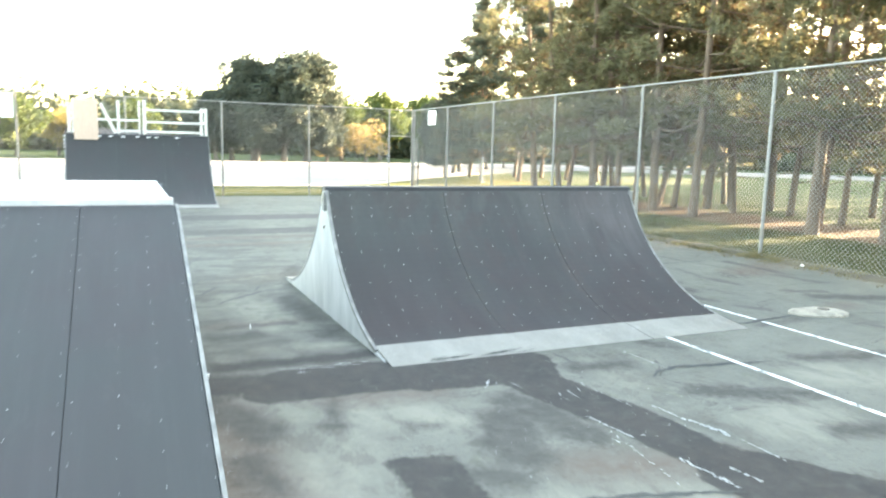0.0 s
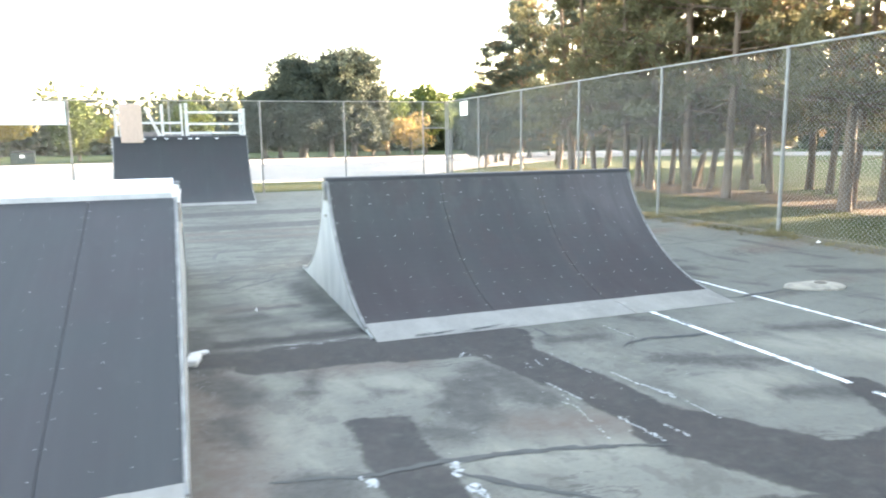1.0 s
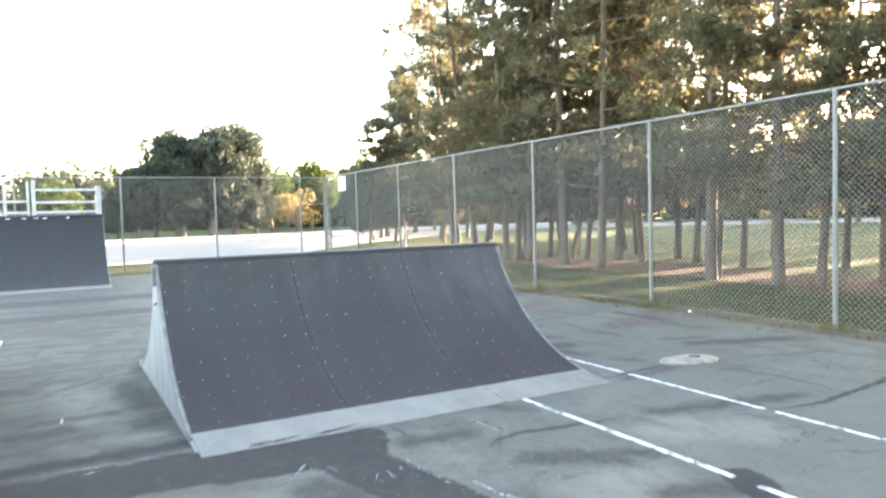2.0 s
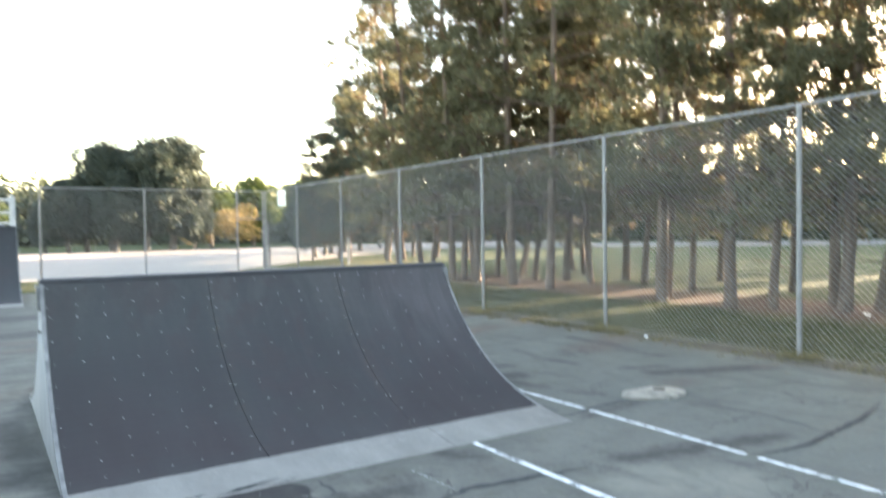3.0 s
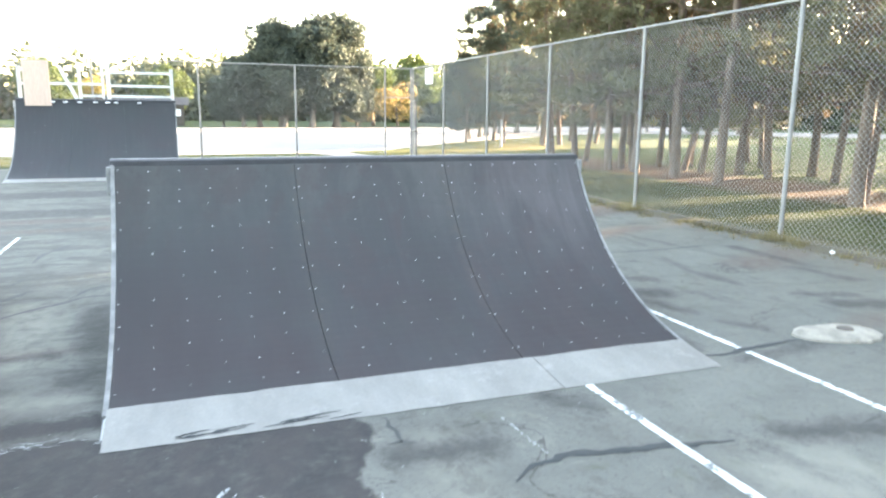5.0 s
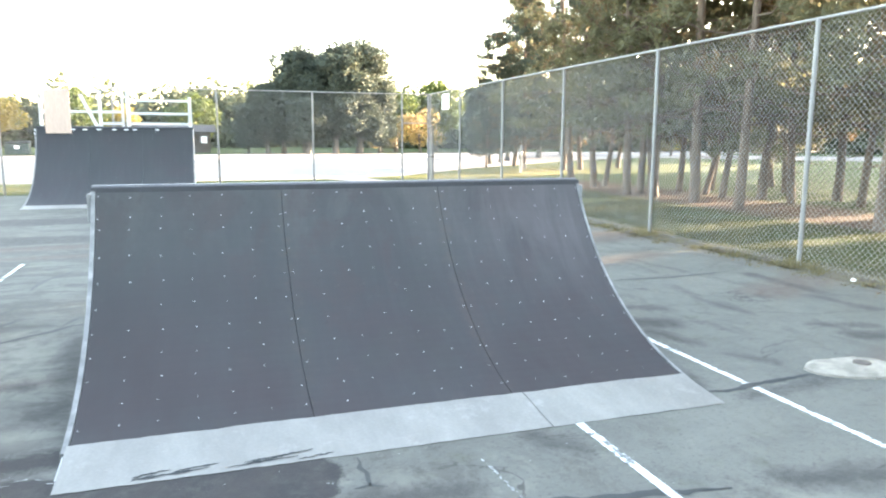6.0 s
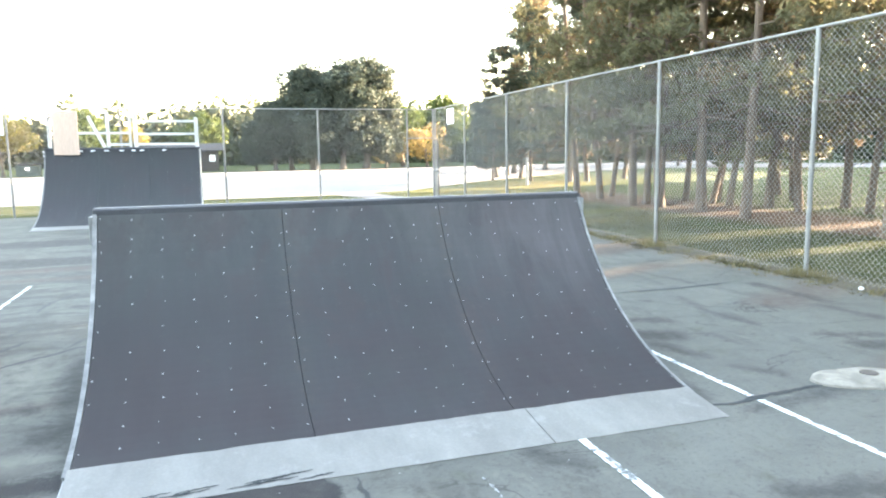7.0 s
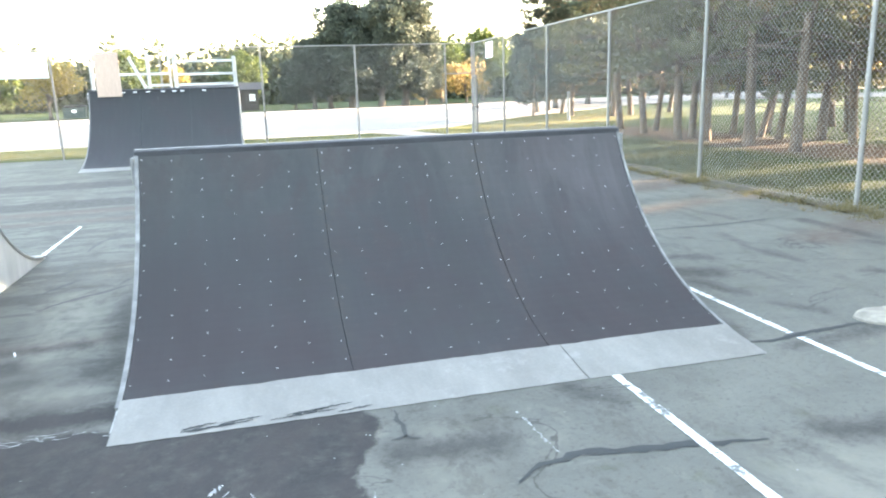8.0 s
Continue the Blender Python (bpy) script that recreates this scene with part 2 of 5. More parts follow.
    soil = calc(nt, "MULTIPLY", steps(nt, sep.outputs[0], 7.05, 7.75), steps(nt, n5, 0.36, 0.56))
    spill = segment_mask(nt, p, (7.0, 0.40), (7.8, 0.52), 0.07, 0.12)
    soil = calc(nt, "MAXIMUM", soil, calc(nt, "MULTIPLY", spill, steps(nt, n5, 0.40, 0.54)))
    c = mix(nt, calc(nt, "MULTIPLY", soil, 0.85), c, mix(nt, n4, (0.10, 0.082, 0.066), (0.185, 0.152, 0.122)))
    # crumbs of gravel and flaked paint
    c = mix(nt, steps(nt, n4, 0.60, 0.78, 0.0, 0.35), c, (0.285, 0.281, 0.248))
    c = mix(nt, steps(nt, n4, 0.24, 0.40, 0.35, 0.0), c, (0.053, 0.054, 0.049))
    c = mix(nt, 1.0, c, (1.0, 0.955, 0.94), "MULTIPLY")
    link(nt, c, b.inputs["Base Color"])
    link(nt, steps(nt, n3, 0.3, 0.7, 0.75, 0.95), b.inputs["Roughness"])
    b.inputs["Specular IOR Level"].default_value = 0.22
    bump(nt, b, calc(nt, "ADD", n4, calc(nt, "MULTIPLY", n3, 2.0)), 0.35, 0.004)
    return m


def ground_material():
    m, nt, b = nodes_of("grass_ground")
    v = coords(nt)
    n1 = noise_tex(nt, v, 0.35, 5.0, 0.6)
    n2 = noise_tex(nt, v, 3.0, 6.0, 0.7)
    n3 = noise_tex(nt, v, 45.0, 4.0, 0.75)
    c = mix(nt, steps(nt, n1, 0.35, 0.65), (0.026, 0.042, 0.011), (0.040, 0.056, 0.016))
    c = mix(nt, steps(nt, n2, 0.52, 0.74, 0.0, 0.35), c, (0.060, 0.062, 0.028))
    c = mix(nt, steps(nt, n3, 0.35, 0.70, 0.0, 0.5), c, (0.022, 0.036, 0.012))
    geo = nt.nodes.new("ShaderNodeNewGeometry").outputs["Position"]
    flat = vec_calc(nt, "MULTIPLY", geo, (1.0, 1.0, 0.0)).outputs[0]
    wn_ = nt.nodes.new("ShaderNodeTexNoise")
    wn_.inputs["Scale"].default_value = 0.9
    wn_.inputs["Detail"].default_value = 6.0
    link(nt, flat, wn_.inputs["Vector"])
    w = vec_calc(nt, "MULTIPLY", vec_calc(nt, "SUBTRACT", wn_.outputs["Color"], (0.5, 0.5, 0.5)).outputs[0], (2.2, 2.2, 0.0)).outputs[0]
    p = vec_calc(nt, "ADD", flat, w).outputs[0]
    # straw grass before the lot, its yellow also painting the band of low sun
    straw = segment_mask(nt, p, (8.5, 21.5), (17.0, 30.0), 2.6, 1.5)
    straw = calc(nt, "MAXIMUM", straw, segment_mask(nt, p, (-30.0, 21.8), (6.0, 22.0), 1.6, 1.0))
    c = mix(nt, calc(nt, "MULTIPLY", straw, steps(nt, n2, 0.3, 0.6, 0.4, 0.9)), c, (0.140, 0.115, 0.042))
    # needle litter under the pines, bare soil along the court's edge
    litter = segment_mask(nt, p, (13.3, 1.0), (13.8, 20.5), 1.5, 0.6)
    c = mix(nt, calc(nt, "MULTIPLY", litter, steps(nt, n2, 0.3, 0.6, 0.65, 1.0)), c, mix(nt, n3, (0.052, 0.031, 0.024), (0.118, 0.072, 0.055)))
    dry = segment_mask(nt, p, (9.0, -20.0), (9.2, 20.0), 0.9, 0.7)
    c = mix(nt, calc(nt, "MULTIPLY", dry, steps(nt, n2, 0.35, 0.60, 0.35, 0.9)), c, mix(nt, n3, (0.046, 0.052, 0.022), (0.092, 0.088, 0.043)))
    soil = segment_mask(nt, p, (7.75, -20.0), (7.8, 20.0), 0.30, 0.40)
    c = mix(nt, calc(nt, "MULTIPLY", soil, 0.85), c, mix(nt, n3, (0.10, 0.082, 0.066), (0.19, 0.155, 0.122)))
    link(nt, c, b.inputs["Base Color"])
    b.inputs["Roughness"].default_value = 0.95
    b.inputs["Specular IOR Level"].default_value = 0.1
    bump(nt, b, n3, 0.9, 0.03)
    return m


def deck_material(name="dark_composite_sheet", washed=False):
    """Dark grey composite sheet, washed lighter in streaks down the slope and browner where it is ridden."""
    m, nt, b = nodes_of(name)
    v = coords(nt, (1.0, 0.22, 0.22), True)
    n1 = noise_tex(nt, v, 3.2, 6.0, 0.6)
    n2 = noise_tex(nt, coords(nt, (1, 1, 1), True), 1.1, 5.0, 0.6)
    n3 = noise_tex(nt, coords(nt, (1, 1, 1), True), 240.0, 3.0, 0.6)
    rnd = nt.nodes.new("ShaderNodeObjectInfo").outputs["Random"]
    c = mix(nt, steps(nt, n1, 0.3, 0.7), (0.039, 0.045, 0.046), (0.053, 0.059, 0.061))
    n4 = noise_tex(nt, coords(nt, (1.0, 0.06, 0.06), True), 16.0, 5.0, 0.65)
    n5 = noise_tex(nt, coords(nt, (1, 0.5, 0.5), True), 6.0, 7.0, 0.72)
    c = mix(nt, steps(nt, n2, 0.44, 0.68, 0.0, 0.75), c, (0.052, 0.047, 0.051))
    c = mix(nt, steps(nt, n4, 0.50, 0.75, 0.0, 0.22), c, (0.076, 0.080, 0.086))
    c = mix(nt, steps(nt, n4, 0.48, 0.30, 0.0, 0.18), c, (0.038, 0.040, 0.045))
    c = mix(nt, steps(nt, n5, 0.58, 0.74, 0.0, 0.40), c, (0.076, 0.076, 0.080))
    c = mix(nt, steps(nt, rnd, 0, 1, 0.0, 0.22), c, (0.044, 0.052, 0.060))
    c = mix(nt, steps(nt, n3, 0.35, 0.7, 0.0, 0.3), c, (0.034, 0.035, 0.039))
    if washed:
        # pale mineral runs below the coping at one end, a greener cast at the other
        sep = nt.nodes.new("ShaderNodeSeparateXYZ")
        link(nt, nt.nodes.new("ShaderNodeTexCoord").outputs["Object"], sep.inputs[0])
        runs = noise_tex(nt, coords(nt, (1.0, 0.10, 0.10), True), 9.0, 6.0, 0.7, 0.4)
        dust = noise_tex(nt, coords(nt, (1.0, 0.35, 0.35), True), 2.6, 6.0, 0.65, 0.6)
        under_lip = calc(nt, "MULTIPLY", steps(nt, sep.outputs[2], 0.55, 1.22), steps(nt, dust, 0.36, 0.60, 0.30, 0.92))
        c = mix(nt, under_lip, c, (0.086, 0.089, 0.088))
        # worn and soiled blotches, and grime gathered along the joints
        blot = noise_tex(nt, coords(nt, (1.0, 0.7, 0.7), True), 2.4, 8.0, 0.68, 0.5)
        c = mix(nt, steps(nt, blot, 0.50, 0.62, 0.0, 0.55), c, (0.058, 0.047, 0.048))
        c = mix(nt, steps(nt, blot, 0.46, 0.36, 0.0, 0.50), c, (0.046, 0.056, 0.053))
        spots = noise_tex(nt, coords(nt, (1, 1, 1), True), 13.0, 8.0, 0.72)
        c = mix(nt, steps(nt, spots, 0.60, 0.68, 0.0, 0.40), c, (0.080, 0.078, 0.076))
        c = mix(nt, steps(nt, spots, 0.38, 0.32, 0.0, 0.40), c, (0.034, 0.033, 0.034))
        for joint in (1.235, 2.435):
            near = steps(nt, calc(nt, "ABSOLUTE", calc(nt, "SUBTRACT", sep.outputs[0], joint)), 0.10, 0.0)
            c = mix(nt, calc(nt, "MULTIPLY", near, steps(nt, spots, 0.45, 0.62, 0.0, 0.55)), c, (0.078, 0.066, 0.058))
        where = calc(nt, "MULTIPLY", steps(nt, sep.outputs[0], 2.1, 3.3), steps(nt, sep.outputs[2], 0.15, 0.85))
        c = mix(nt, calc(nt, "MULTIPLY", where, steps(nt, dust, 0.34, 0.60, 0.30, 0.85)), c, (0.094, 0.090, 0.094))
        c = mix(nt, calc(nt, "MULTIPLY", where, steps(nt, runs, 0.50, 0.70, 0.0, 0.36)), c, (0.120, 0.119, 0.121))
        c = mix(nt, calc(nt, "MULTIPLY", where, steps(nt, runs, 0.44, 0.34, 0.0, 0.42)), c, (0.052, 0.053, 0.057))
        green = calc(nt, "MULTIPLY", steps(nt, sep.outputs[0], 1.6, 0.2), steps(nt, n5, 0.35, 0.6, 0.2, 0.6))
        c = mix(nt, green, c, (0.044, 0.053, 0.052))
        low = calc(nt, "MULTIPLY", steps(nt, sep.outputs[2], 0.85, 0.12), steps(nt, n2, 0.35, 0.6, 0.35, 0.85))
        c = mix(nt, low, c, (0.042, 0.036, 0.038))
    c = mix(nt, 1.0, c, (0.84, 0.81, 0.785), "MULTIPLY")
    link(nt, c, b.inputs["Base Color"])
    link(nt, steps(nt, n1, 0.3, 0.7, 0.66, 0.85), b.inputs["Roughness"])
    b.inputs["Specular IOR Level"].default_value = 0.25
    bump(nt, b, n3, 0.12, 0.002)
    return m


def steel_material():
    m, nt, b = nodes_of("galvanised_plate")
    v = coords(nt, (1, 1, 1), True)
    n1 = noise_tex(nt, coords(nt, (1.0, 0.35, 1), True), 3.0, 6.0, 0.65)
    n2 = noise_tex(nt, v, 28.0, 4.0, 0.7)
    vor = nt.nodes.new("ShaderNodeTexVoronoi")
    vor.inputs["Scale"].default_value = 60.0
    link(nt, v, vor.inputs["Vector"])
    c = mix(nt, steps(nt, n1, 0.3, 0.7), (0.150, 0.145, 0.130), (0.228, 0.222, 0.199))
    c = mix(nt, steps(nt, n2, 0.5, 0.75, 0.0, 0.4), c, (0.168, 0.164, 0.150))
    c = mix(nt, steps(nt, noise_tex(nt, v, 5.0, 6.0, 0.75), 0.55, 0.68, 0.0, 0.40), c, (0.29, 0.285, 0.265))
    link(nt, c, b.inputs["Base Color"])
    b.inputs["Metallic"].default_value = 0.1
    link(nt, steps(nt, vor.outputs["Distance"], 0.0, 0.7, 0.45, 0.62), b.inputs["Roughness"])
    bump(nt, b, n2, 0.08, 0.003)
    return m


def plywood_material():
    """White paint on plywood, weathered, with dirt running up from the ground."""
    m, nt, b = nodes_of("weathered_white_plywood")
    v = coords(nt, (1, 1, 1), True)
    n1 = noise_tex(nt, coords(nt, (1.0, 1.0, 0.25), True), 4.0, 6.0, 0.65)
    n2 = noise_tex(nt, v, 16.0, 6.0, 0.7)
    n3 = noise_tex(nt, coords(nt, (8.0, 8.0, 0.6), True), 12.0, 4.0, 0.6)
    c = mix(nt, steps(nt, n1, 0.35, 0.7), (0.31, 0.32, 0.31), (0.44, 0.448, 0.435))
    c = mix(nt, steps(nt, n2, 0.55, 0.75, 0.0, 0.55), c, (0.40, 0.39, 0.35))
    c = mix(nt, steps(nt, n3, 0.55, 0.75, 0.0, 0.25), c, (0.42, 0.40, 0.36))
    link(nt, c, b.inputs["Base Color"])
    b.inputs["Roughness"].default_value = 0.75
    bump(nt, b, n3, 0.2, 0.003)
    return m


def paint_line_material():
    m, nt, b = nodes_of("worn_line_paint")
    v = coords(nt)
    n1 = noise_tex(nt, v, 11.0, 6.0, 0.75)
    n2 = noise_tex(nt, v, 60.0, 4.0, 0.7)
    c = mix(nt, steps(nt, n2, 0.3, 0.7), (0.56, 0.575, 0.57), (0.70, 0.71, 0.70))
    c = mix(nt, steps(nt, n1, 0.51, 0.59), c, (0.12, 0.13, 0.123))
    link(nt, c, b.inputs["Base Color"])
    b.inputs["Roughness"].default_value = 0.8
    return m


def leaf_material(name, a, bcol, through_light=0.35):
    m, nt, b = nodes_of(name)
    isl = nt.nodes.new("ShaderNodeNewGeometry").outputs["Random Per Island"]
    n = noise_tex(nt, coords(nt), 0.8, 3.0)
    c = mix(nt, isl, a, bcol)
    c = mix(nt, steps(nt, n, 0.35, 0.65, 0.0, 0.5), c, tuple(x * 0.75 for x in a))
    link(nt, c, b.inputs["Base Color"])
    b.inputs["Roughness"].default_value = 0.7
    b.inputs["Specular IOR Level"].default_value = 0.25
    tr = nt.nodes.new("ShaderNodeBsdfTranslucent")
    link(nt, c, tr.inputs["Color"])
    ms = nt.nodes.new("ShaderNodeMixShader")
    ms.inputs[0].default_value = through_light
    link(nt, b.outputs[0], ms.inputs[1])
    link(nt, tr.outputs[0], ms.inputs[2])
    link(nt, ms.outputs[0], nt.nodes["Material Output"].inputs["Surface"])
    return m


def bark_material(name, a, bcol):
    m, nt, b = nodes_of(name)
    n1 = noise_tex(nt, coords(nt, (1, 1, 0.18), True), 14.0, 6.0, 0.7, 0.5)
    n2 = noise_tex(nt, coords(nt, (1, 1, 1), True), 1.2, 4.0)
    c = mix(nt, steps(nt, n1, 0.35, 0.65), a, bcol)
    c = mix(nt, steps(nt, n2, 0.4, 0.7, 0.0, 0.5), c, tuple(x * 0.55 for x in a))
    link(nt, c, b.inputs["Base Color"])
    b.inputs["Roughness"].default_value = 0.9
    bump(nt, b, n1, 0.9, 0.03)
    return m


COURT = court_material()
GRASS = ground_material()
DECK = deck_material()
DECK_WASHED = deck_material("washed_composite_sheet", True)
STEEL = steel_material()
PLY = plywood_material()
LINE = paint_line_material()
EDGE = plain("painted_edge_strip", (0.172, 0.174, 0.165), 0.65, 0.0, 0.55, 9.0, 60.0)
COPING = plain("dark_steel_coping", (0.050, 0.052, 0.056), 0.6, 0.25, 0.3, 4.0, 90.0)
LIP = plain("worn_steel_lip", (0.15, 0.152, 0.156), 0.55, 0.4, 0.25, 5.0, 70.0)
SCREW = plain("bright_screw_head", (0.41, 0.415, 0.41), 0.5, 0.1, 0.1)
GALV = plain("galvanised_steel", (0.240, 0.232, 0.220), 0.6, 0.1, 0.2, 4.0, 60.0)
WIRE = plain("galvanised_wire", (0.28, 0.272, 0.26), 0.5, 0.3, 0.2, 3.0, 30.0)
LOT = plain("pale_worn_asphalt", (0.200, 0.178, 0.160), 0.9, 0.0, 0.18, 0.12, 9.0, 0.3, local=False)
ROAD = plain("grey_road_asphalt", (0.105, 0.101, 0.098), 0.9, 0.0, 0.12, 0.15, 9.0, 0.3, local=False)
SEALER = plain("black_crack_sealer", (0.027, 0.031, 0.030), 0.75, 0.0, 0.4, 6.0, 60.0, 0.3, local=False)
CRACK = plain("filled_crack", (0.046, 0.048, 0.045), 0.85, 0.0, 0.4, 8.0, 60.0, 0.3, local=False)
CONCRETE = plain("pale_old_concrete", (0.235, 0.212, 0.172), 0.9, 0.0, 0.4, 9.0, 50.0, 0.5)
GATE_STEEL = plain("dull_gate_steel", (0.13, 0.128, 0.125), 0.6, 0.2, 0.25, 5.0, 60.0)
DARKIRON = plain("rusty_dark_iron", (0.12, 0.10, 0.085), 0.8, 0.3, 0.4, 20.0, 90.0)
RAWPLY = plain("raw_plywood", (0.58, 0.42, 0.33), 0.75, 0.0, 0.12, 2.0, 40.0, 0.2, (1, 1, 0.2))
LUMBER = plain("grey_weathered_lumber", (0.50, 0.49, 0.46), 0.8, 0.0, 0.2, 4.0, 50.0, 0.2)
SOIL = plain("bare_dry_soil", (0.112, 0.088, 0.070), 0.95, 0.0, 0.45, 4.5, 60.0, 0.9, local=False, tint=(0.108, 0.098, 0.058))
FASCIA = plain("white_painted_board", (0.50, 0.495, 0.48), 0.7, 0.0, 0.25, 5.0, 50.0, 0.15)
WHITE = plain("white_sheet", (0.80, 0.80, 0.79), 0.6, 0.0, 0.05, 2.0, 40.0, 0.05)
BARK = bark_material("pine_bark", (0.082, 0.057, 0.043), (0.190, 0.133, 0.098))
BARK2 = bark_material("grey_bark", (0.07, 0.06, 0.052), (0.15, 0.13, 0.11))
NEEDLE = leaf_material("pine_needles", (0.118, 0.116, 0.066), (0.182, 0.170, 0.098), 0.5)
# darker than the pine needles: shade on these conifers is put into the colour
NEEDLE_DARK = leaf_material("shaded_conifer_needles", (0.062, 0.076, 0.056), (0.094, 0.106, 0.076), 0.3)
NEEDLE_DRY = leaf_material("dry_needles", (0.13, 0.085, 0.045), (0.21, 0.145, 0.08), 0.3)
LEAF = leaf_material("green_leaves", (0.038, 0.062, 0.018), (0.095, 0.120, 0.032))
LEAF_FAR = leaf_material("dark_leaves", (0.048, 0.060, 0.038), (0.088, 0.100, 0.058), 0.4)
LEAF_GOLD = leaf_material("golden_leaves", (0.20, 0.165, 0.05), (0.30, 0.245, 0.085), 0.45)
LEAF_ORANGE = leaf_material("orange_leaves", (0.22, 0.16, 0.065), (0.30, 0.23, 0.11), 0.45)
LEAF_DARK = leaf_material("dark_conifer_needles", (0.040, 0.054, 0.043), (0.060, 0.074, 0.056), 0.3)
BLADE = leaf_material("grass_blades", (0.048, 0.060, 0.021), (0.112, 0.102, 0.052), 0.35)
STRAW = leaf_material("dry_straw", (0.16, 0.135, 0.07), (0.27, 0.23, 0.13), 0.35)
FADED = plain("faded_line_paint", (0.29, 0.298, 0.292), 0.85, 0.0, 0.6, 25.0, 90.0, 0.2, local=False)
BROWN = plain("brown_siding", (0.045, 0.036, 0.031), 0.8, 0.0, 0.2, 2.0, 20.0)
SHINGLE = plain("dark_roof_shingles", (0.022, 0.021, 0.022), 0.9, 0.0, 0.25, 3.0, 20.0, 0.4)
GREENBIN = plain("dark_green_steel", (0.025, 0.040, 0.038), 0.55, 0.1, 0.25, 3.0, 30.0)


# ---- mesh helpers ----
def mesh_of(name, verts, faces, material, smooth=False):
    me = bpy.data.meshes.new(name)
    me.from_pydata([tuple(v) for v in verts], [], [tuple(f) for f in faces])
    me.materials.append(material)
    if smooth:
        me.polygons.foreach_set("use_smooth", [True] * len(me.polygons))
    me.update()
    return me


def part(name, bm, material, parent=None, label="", smooth=False):
    """One mesh object from a bmesh, under a thing or a part."""
    me = bpy.data.meshes.new(name)
    bm.to_mesh(me)
    bm.free()
    me.materials.append(material)
    if smooth:
        me.polygons.foreach_set("use_smooth", [True] * len(me.polygons))
    ob = new(name, me)
    ob.parent = parent
    return tagged(ob, label)


def piece(name, me, parent, m=None, label=""):
    ob = new(name, me)
    ob.parent = parent
    if m is not None:
        ob.matrix_local = m
    return tagged(ob, label)


def add_box(bm, x0, x1, y0, y1, z0, z1, bevel=0.0):
    vs = [bm.verts.new((x, y, z)) for z in (z0, z1) for y in (y0, y1) for x in (x0, x1)]
    fs = [bm.faces.new([vs[i] for i in f]) for f in ((0, 2, 3, 1), (4, 5, 7, 6), (0, 1, 5, 4), (2, 6, 7, 3), (0, 4, 6, 2), (1, 3, 7, 5))]
    if bevel > 0:
        es = list({e for f in fs for e in f.edges})
        bmesh.ops.bevel(bm, geom=es, offset=bevel, segments=1, affect="EDGES")


def box_bm(x0, x1, y0, y1, z0, z1, bevel=0.0):
    bm = bmesh.new()
    add_box(bm, x0, x1, y0, y1, z0, z1, bevel)
    return bm


def add_tube(bm, a, b, r0, r1=None, sides=10, cap=True):
    """A round bar from a to b."""
    a, b = Vector(a), Vector(b)
    r1 = r0 if r1 is None else r1
    q = (b - a).to_track_quat("Z", "Y")
    rings = []
    for c, r in ((a, r0), (b, r1)):
        rings.append([bm.verts.new(c + q @ Vector((r * math.cos(i * math.tau / sides), r * math.sin(i * math.tau / sides), 0))) for i in range(sides)])
    for i in range(sides):
        j = (i + 1) % sides
        bm.faces.new((rings[0][i], rings[0][j], rings[1][j], rings[1][i]))
    if cap:
        bm.faces.new(rings[0][::-1])
        bm.faces.new(rings[1])


def tube_bm(a, b, r0, r1=None, sides=10):
    bm = bmesh.new()
    add_tube(bm, a, b, r0, r1, sides)
    return bm


def add_prism(bm, outline, x0, x1):
    """A solid from an outline of (y, z), drawn out along x."""
    a = [bm.verts.new((x0, y, z)) for y, z in outline]
    b = [bm.verts.new((x1, y, z)) for y, z in outline]
    n = len(outline)
    bm.faces.new(a)
    bm.faces.new(b[::-1])
    for i in range(n):
        j = (i + 1) % n
        bm.faces.new((a[j], a[i], b[i], b[j]))
    bmesh.ops.recalc_face_normals(bm, faces=bm.faces[:])


def sheet(name, points, z, material, thick=0.0):
    """A flat piece of ground with a given outline."""
    n = len(points)
    verts = [(x, y, z) for x, y in points]
    faces = [tuple(range(n))]
    if thick:
        verts += [(x, y, z - thick) for x, y in points]
        faces += [(i, i + n, (i + 1) % n + n, (i + 1) % n) for i in range(n)]
    ob = new(name, mesh_of(name, verts, faces, material))
    return ob


def thing(name, label, category, group="", kind="", at=(0, 0, 0)):
    ob = new(name)
    ob.location = at
    ob.empty_display_size = 0.1
    return tagged(ob, label, category, group, kind)


# ---- ground, court, lot and roads ----
ground = new("ground", mesh_of("ground", [(-900, -900, -0.035), (900, -900, -0.035), (900, 900, -0.035), (-900, 900, -0.035)], [(0, 1, 2, 3)], GRASS))
tagged(ground, "short green and straw-coloured grass with needle litter under the pines", "ground", kind="structure")


def ragged(a, b, step, amount, seed):
    r = random.Random(seed)
    a, b = Vector(a), Vector(b)
    n = max(2, int((b - a).length / step))
    d = (b - a).normalized()
    side = Vector((-d.y, d.x))
    out, drift = [], 0.0
    for i in range(n):
        drift = drift * 0.8 + r.uniform(-amount, amount) * 0.6
        out.append(tuple(a + (b - a) * i / n + side * drift))
    return out


outline = (ragged((-26, -22), (7.35, -22), 2.0, 0.02, 1) + ragged((7.35, -22), (7.62, 18.75), 0.22, 0.075, 2)
           + ragged((7.62, 18.75), (-26, 18.75), 0.3, 0.05, 3) + ragged((-26, 18.75), (-26, -22), 2.0, 0.02, 4))
court = sheet("court_floor", outline, 0.0, COURT, 0.05)
tagged(court, "old tennis court surface, faded grey-green, patched with dark sealer", "court", kind="structure")

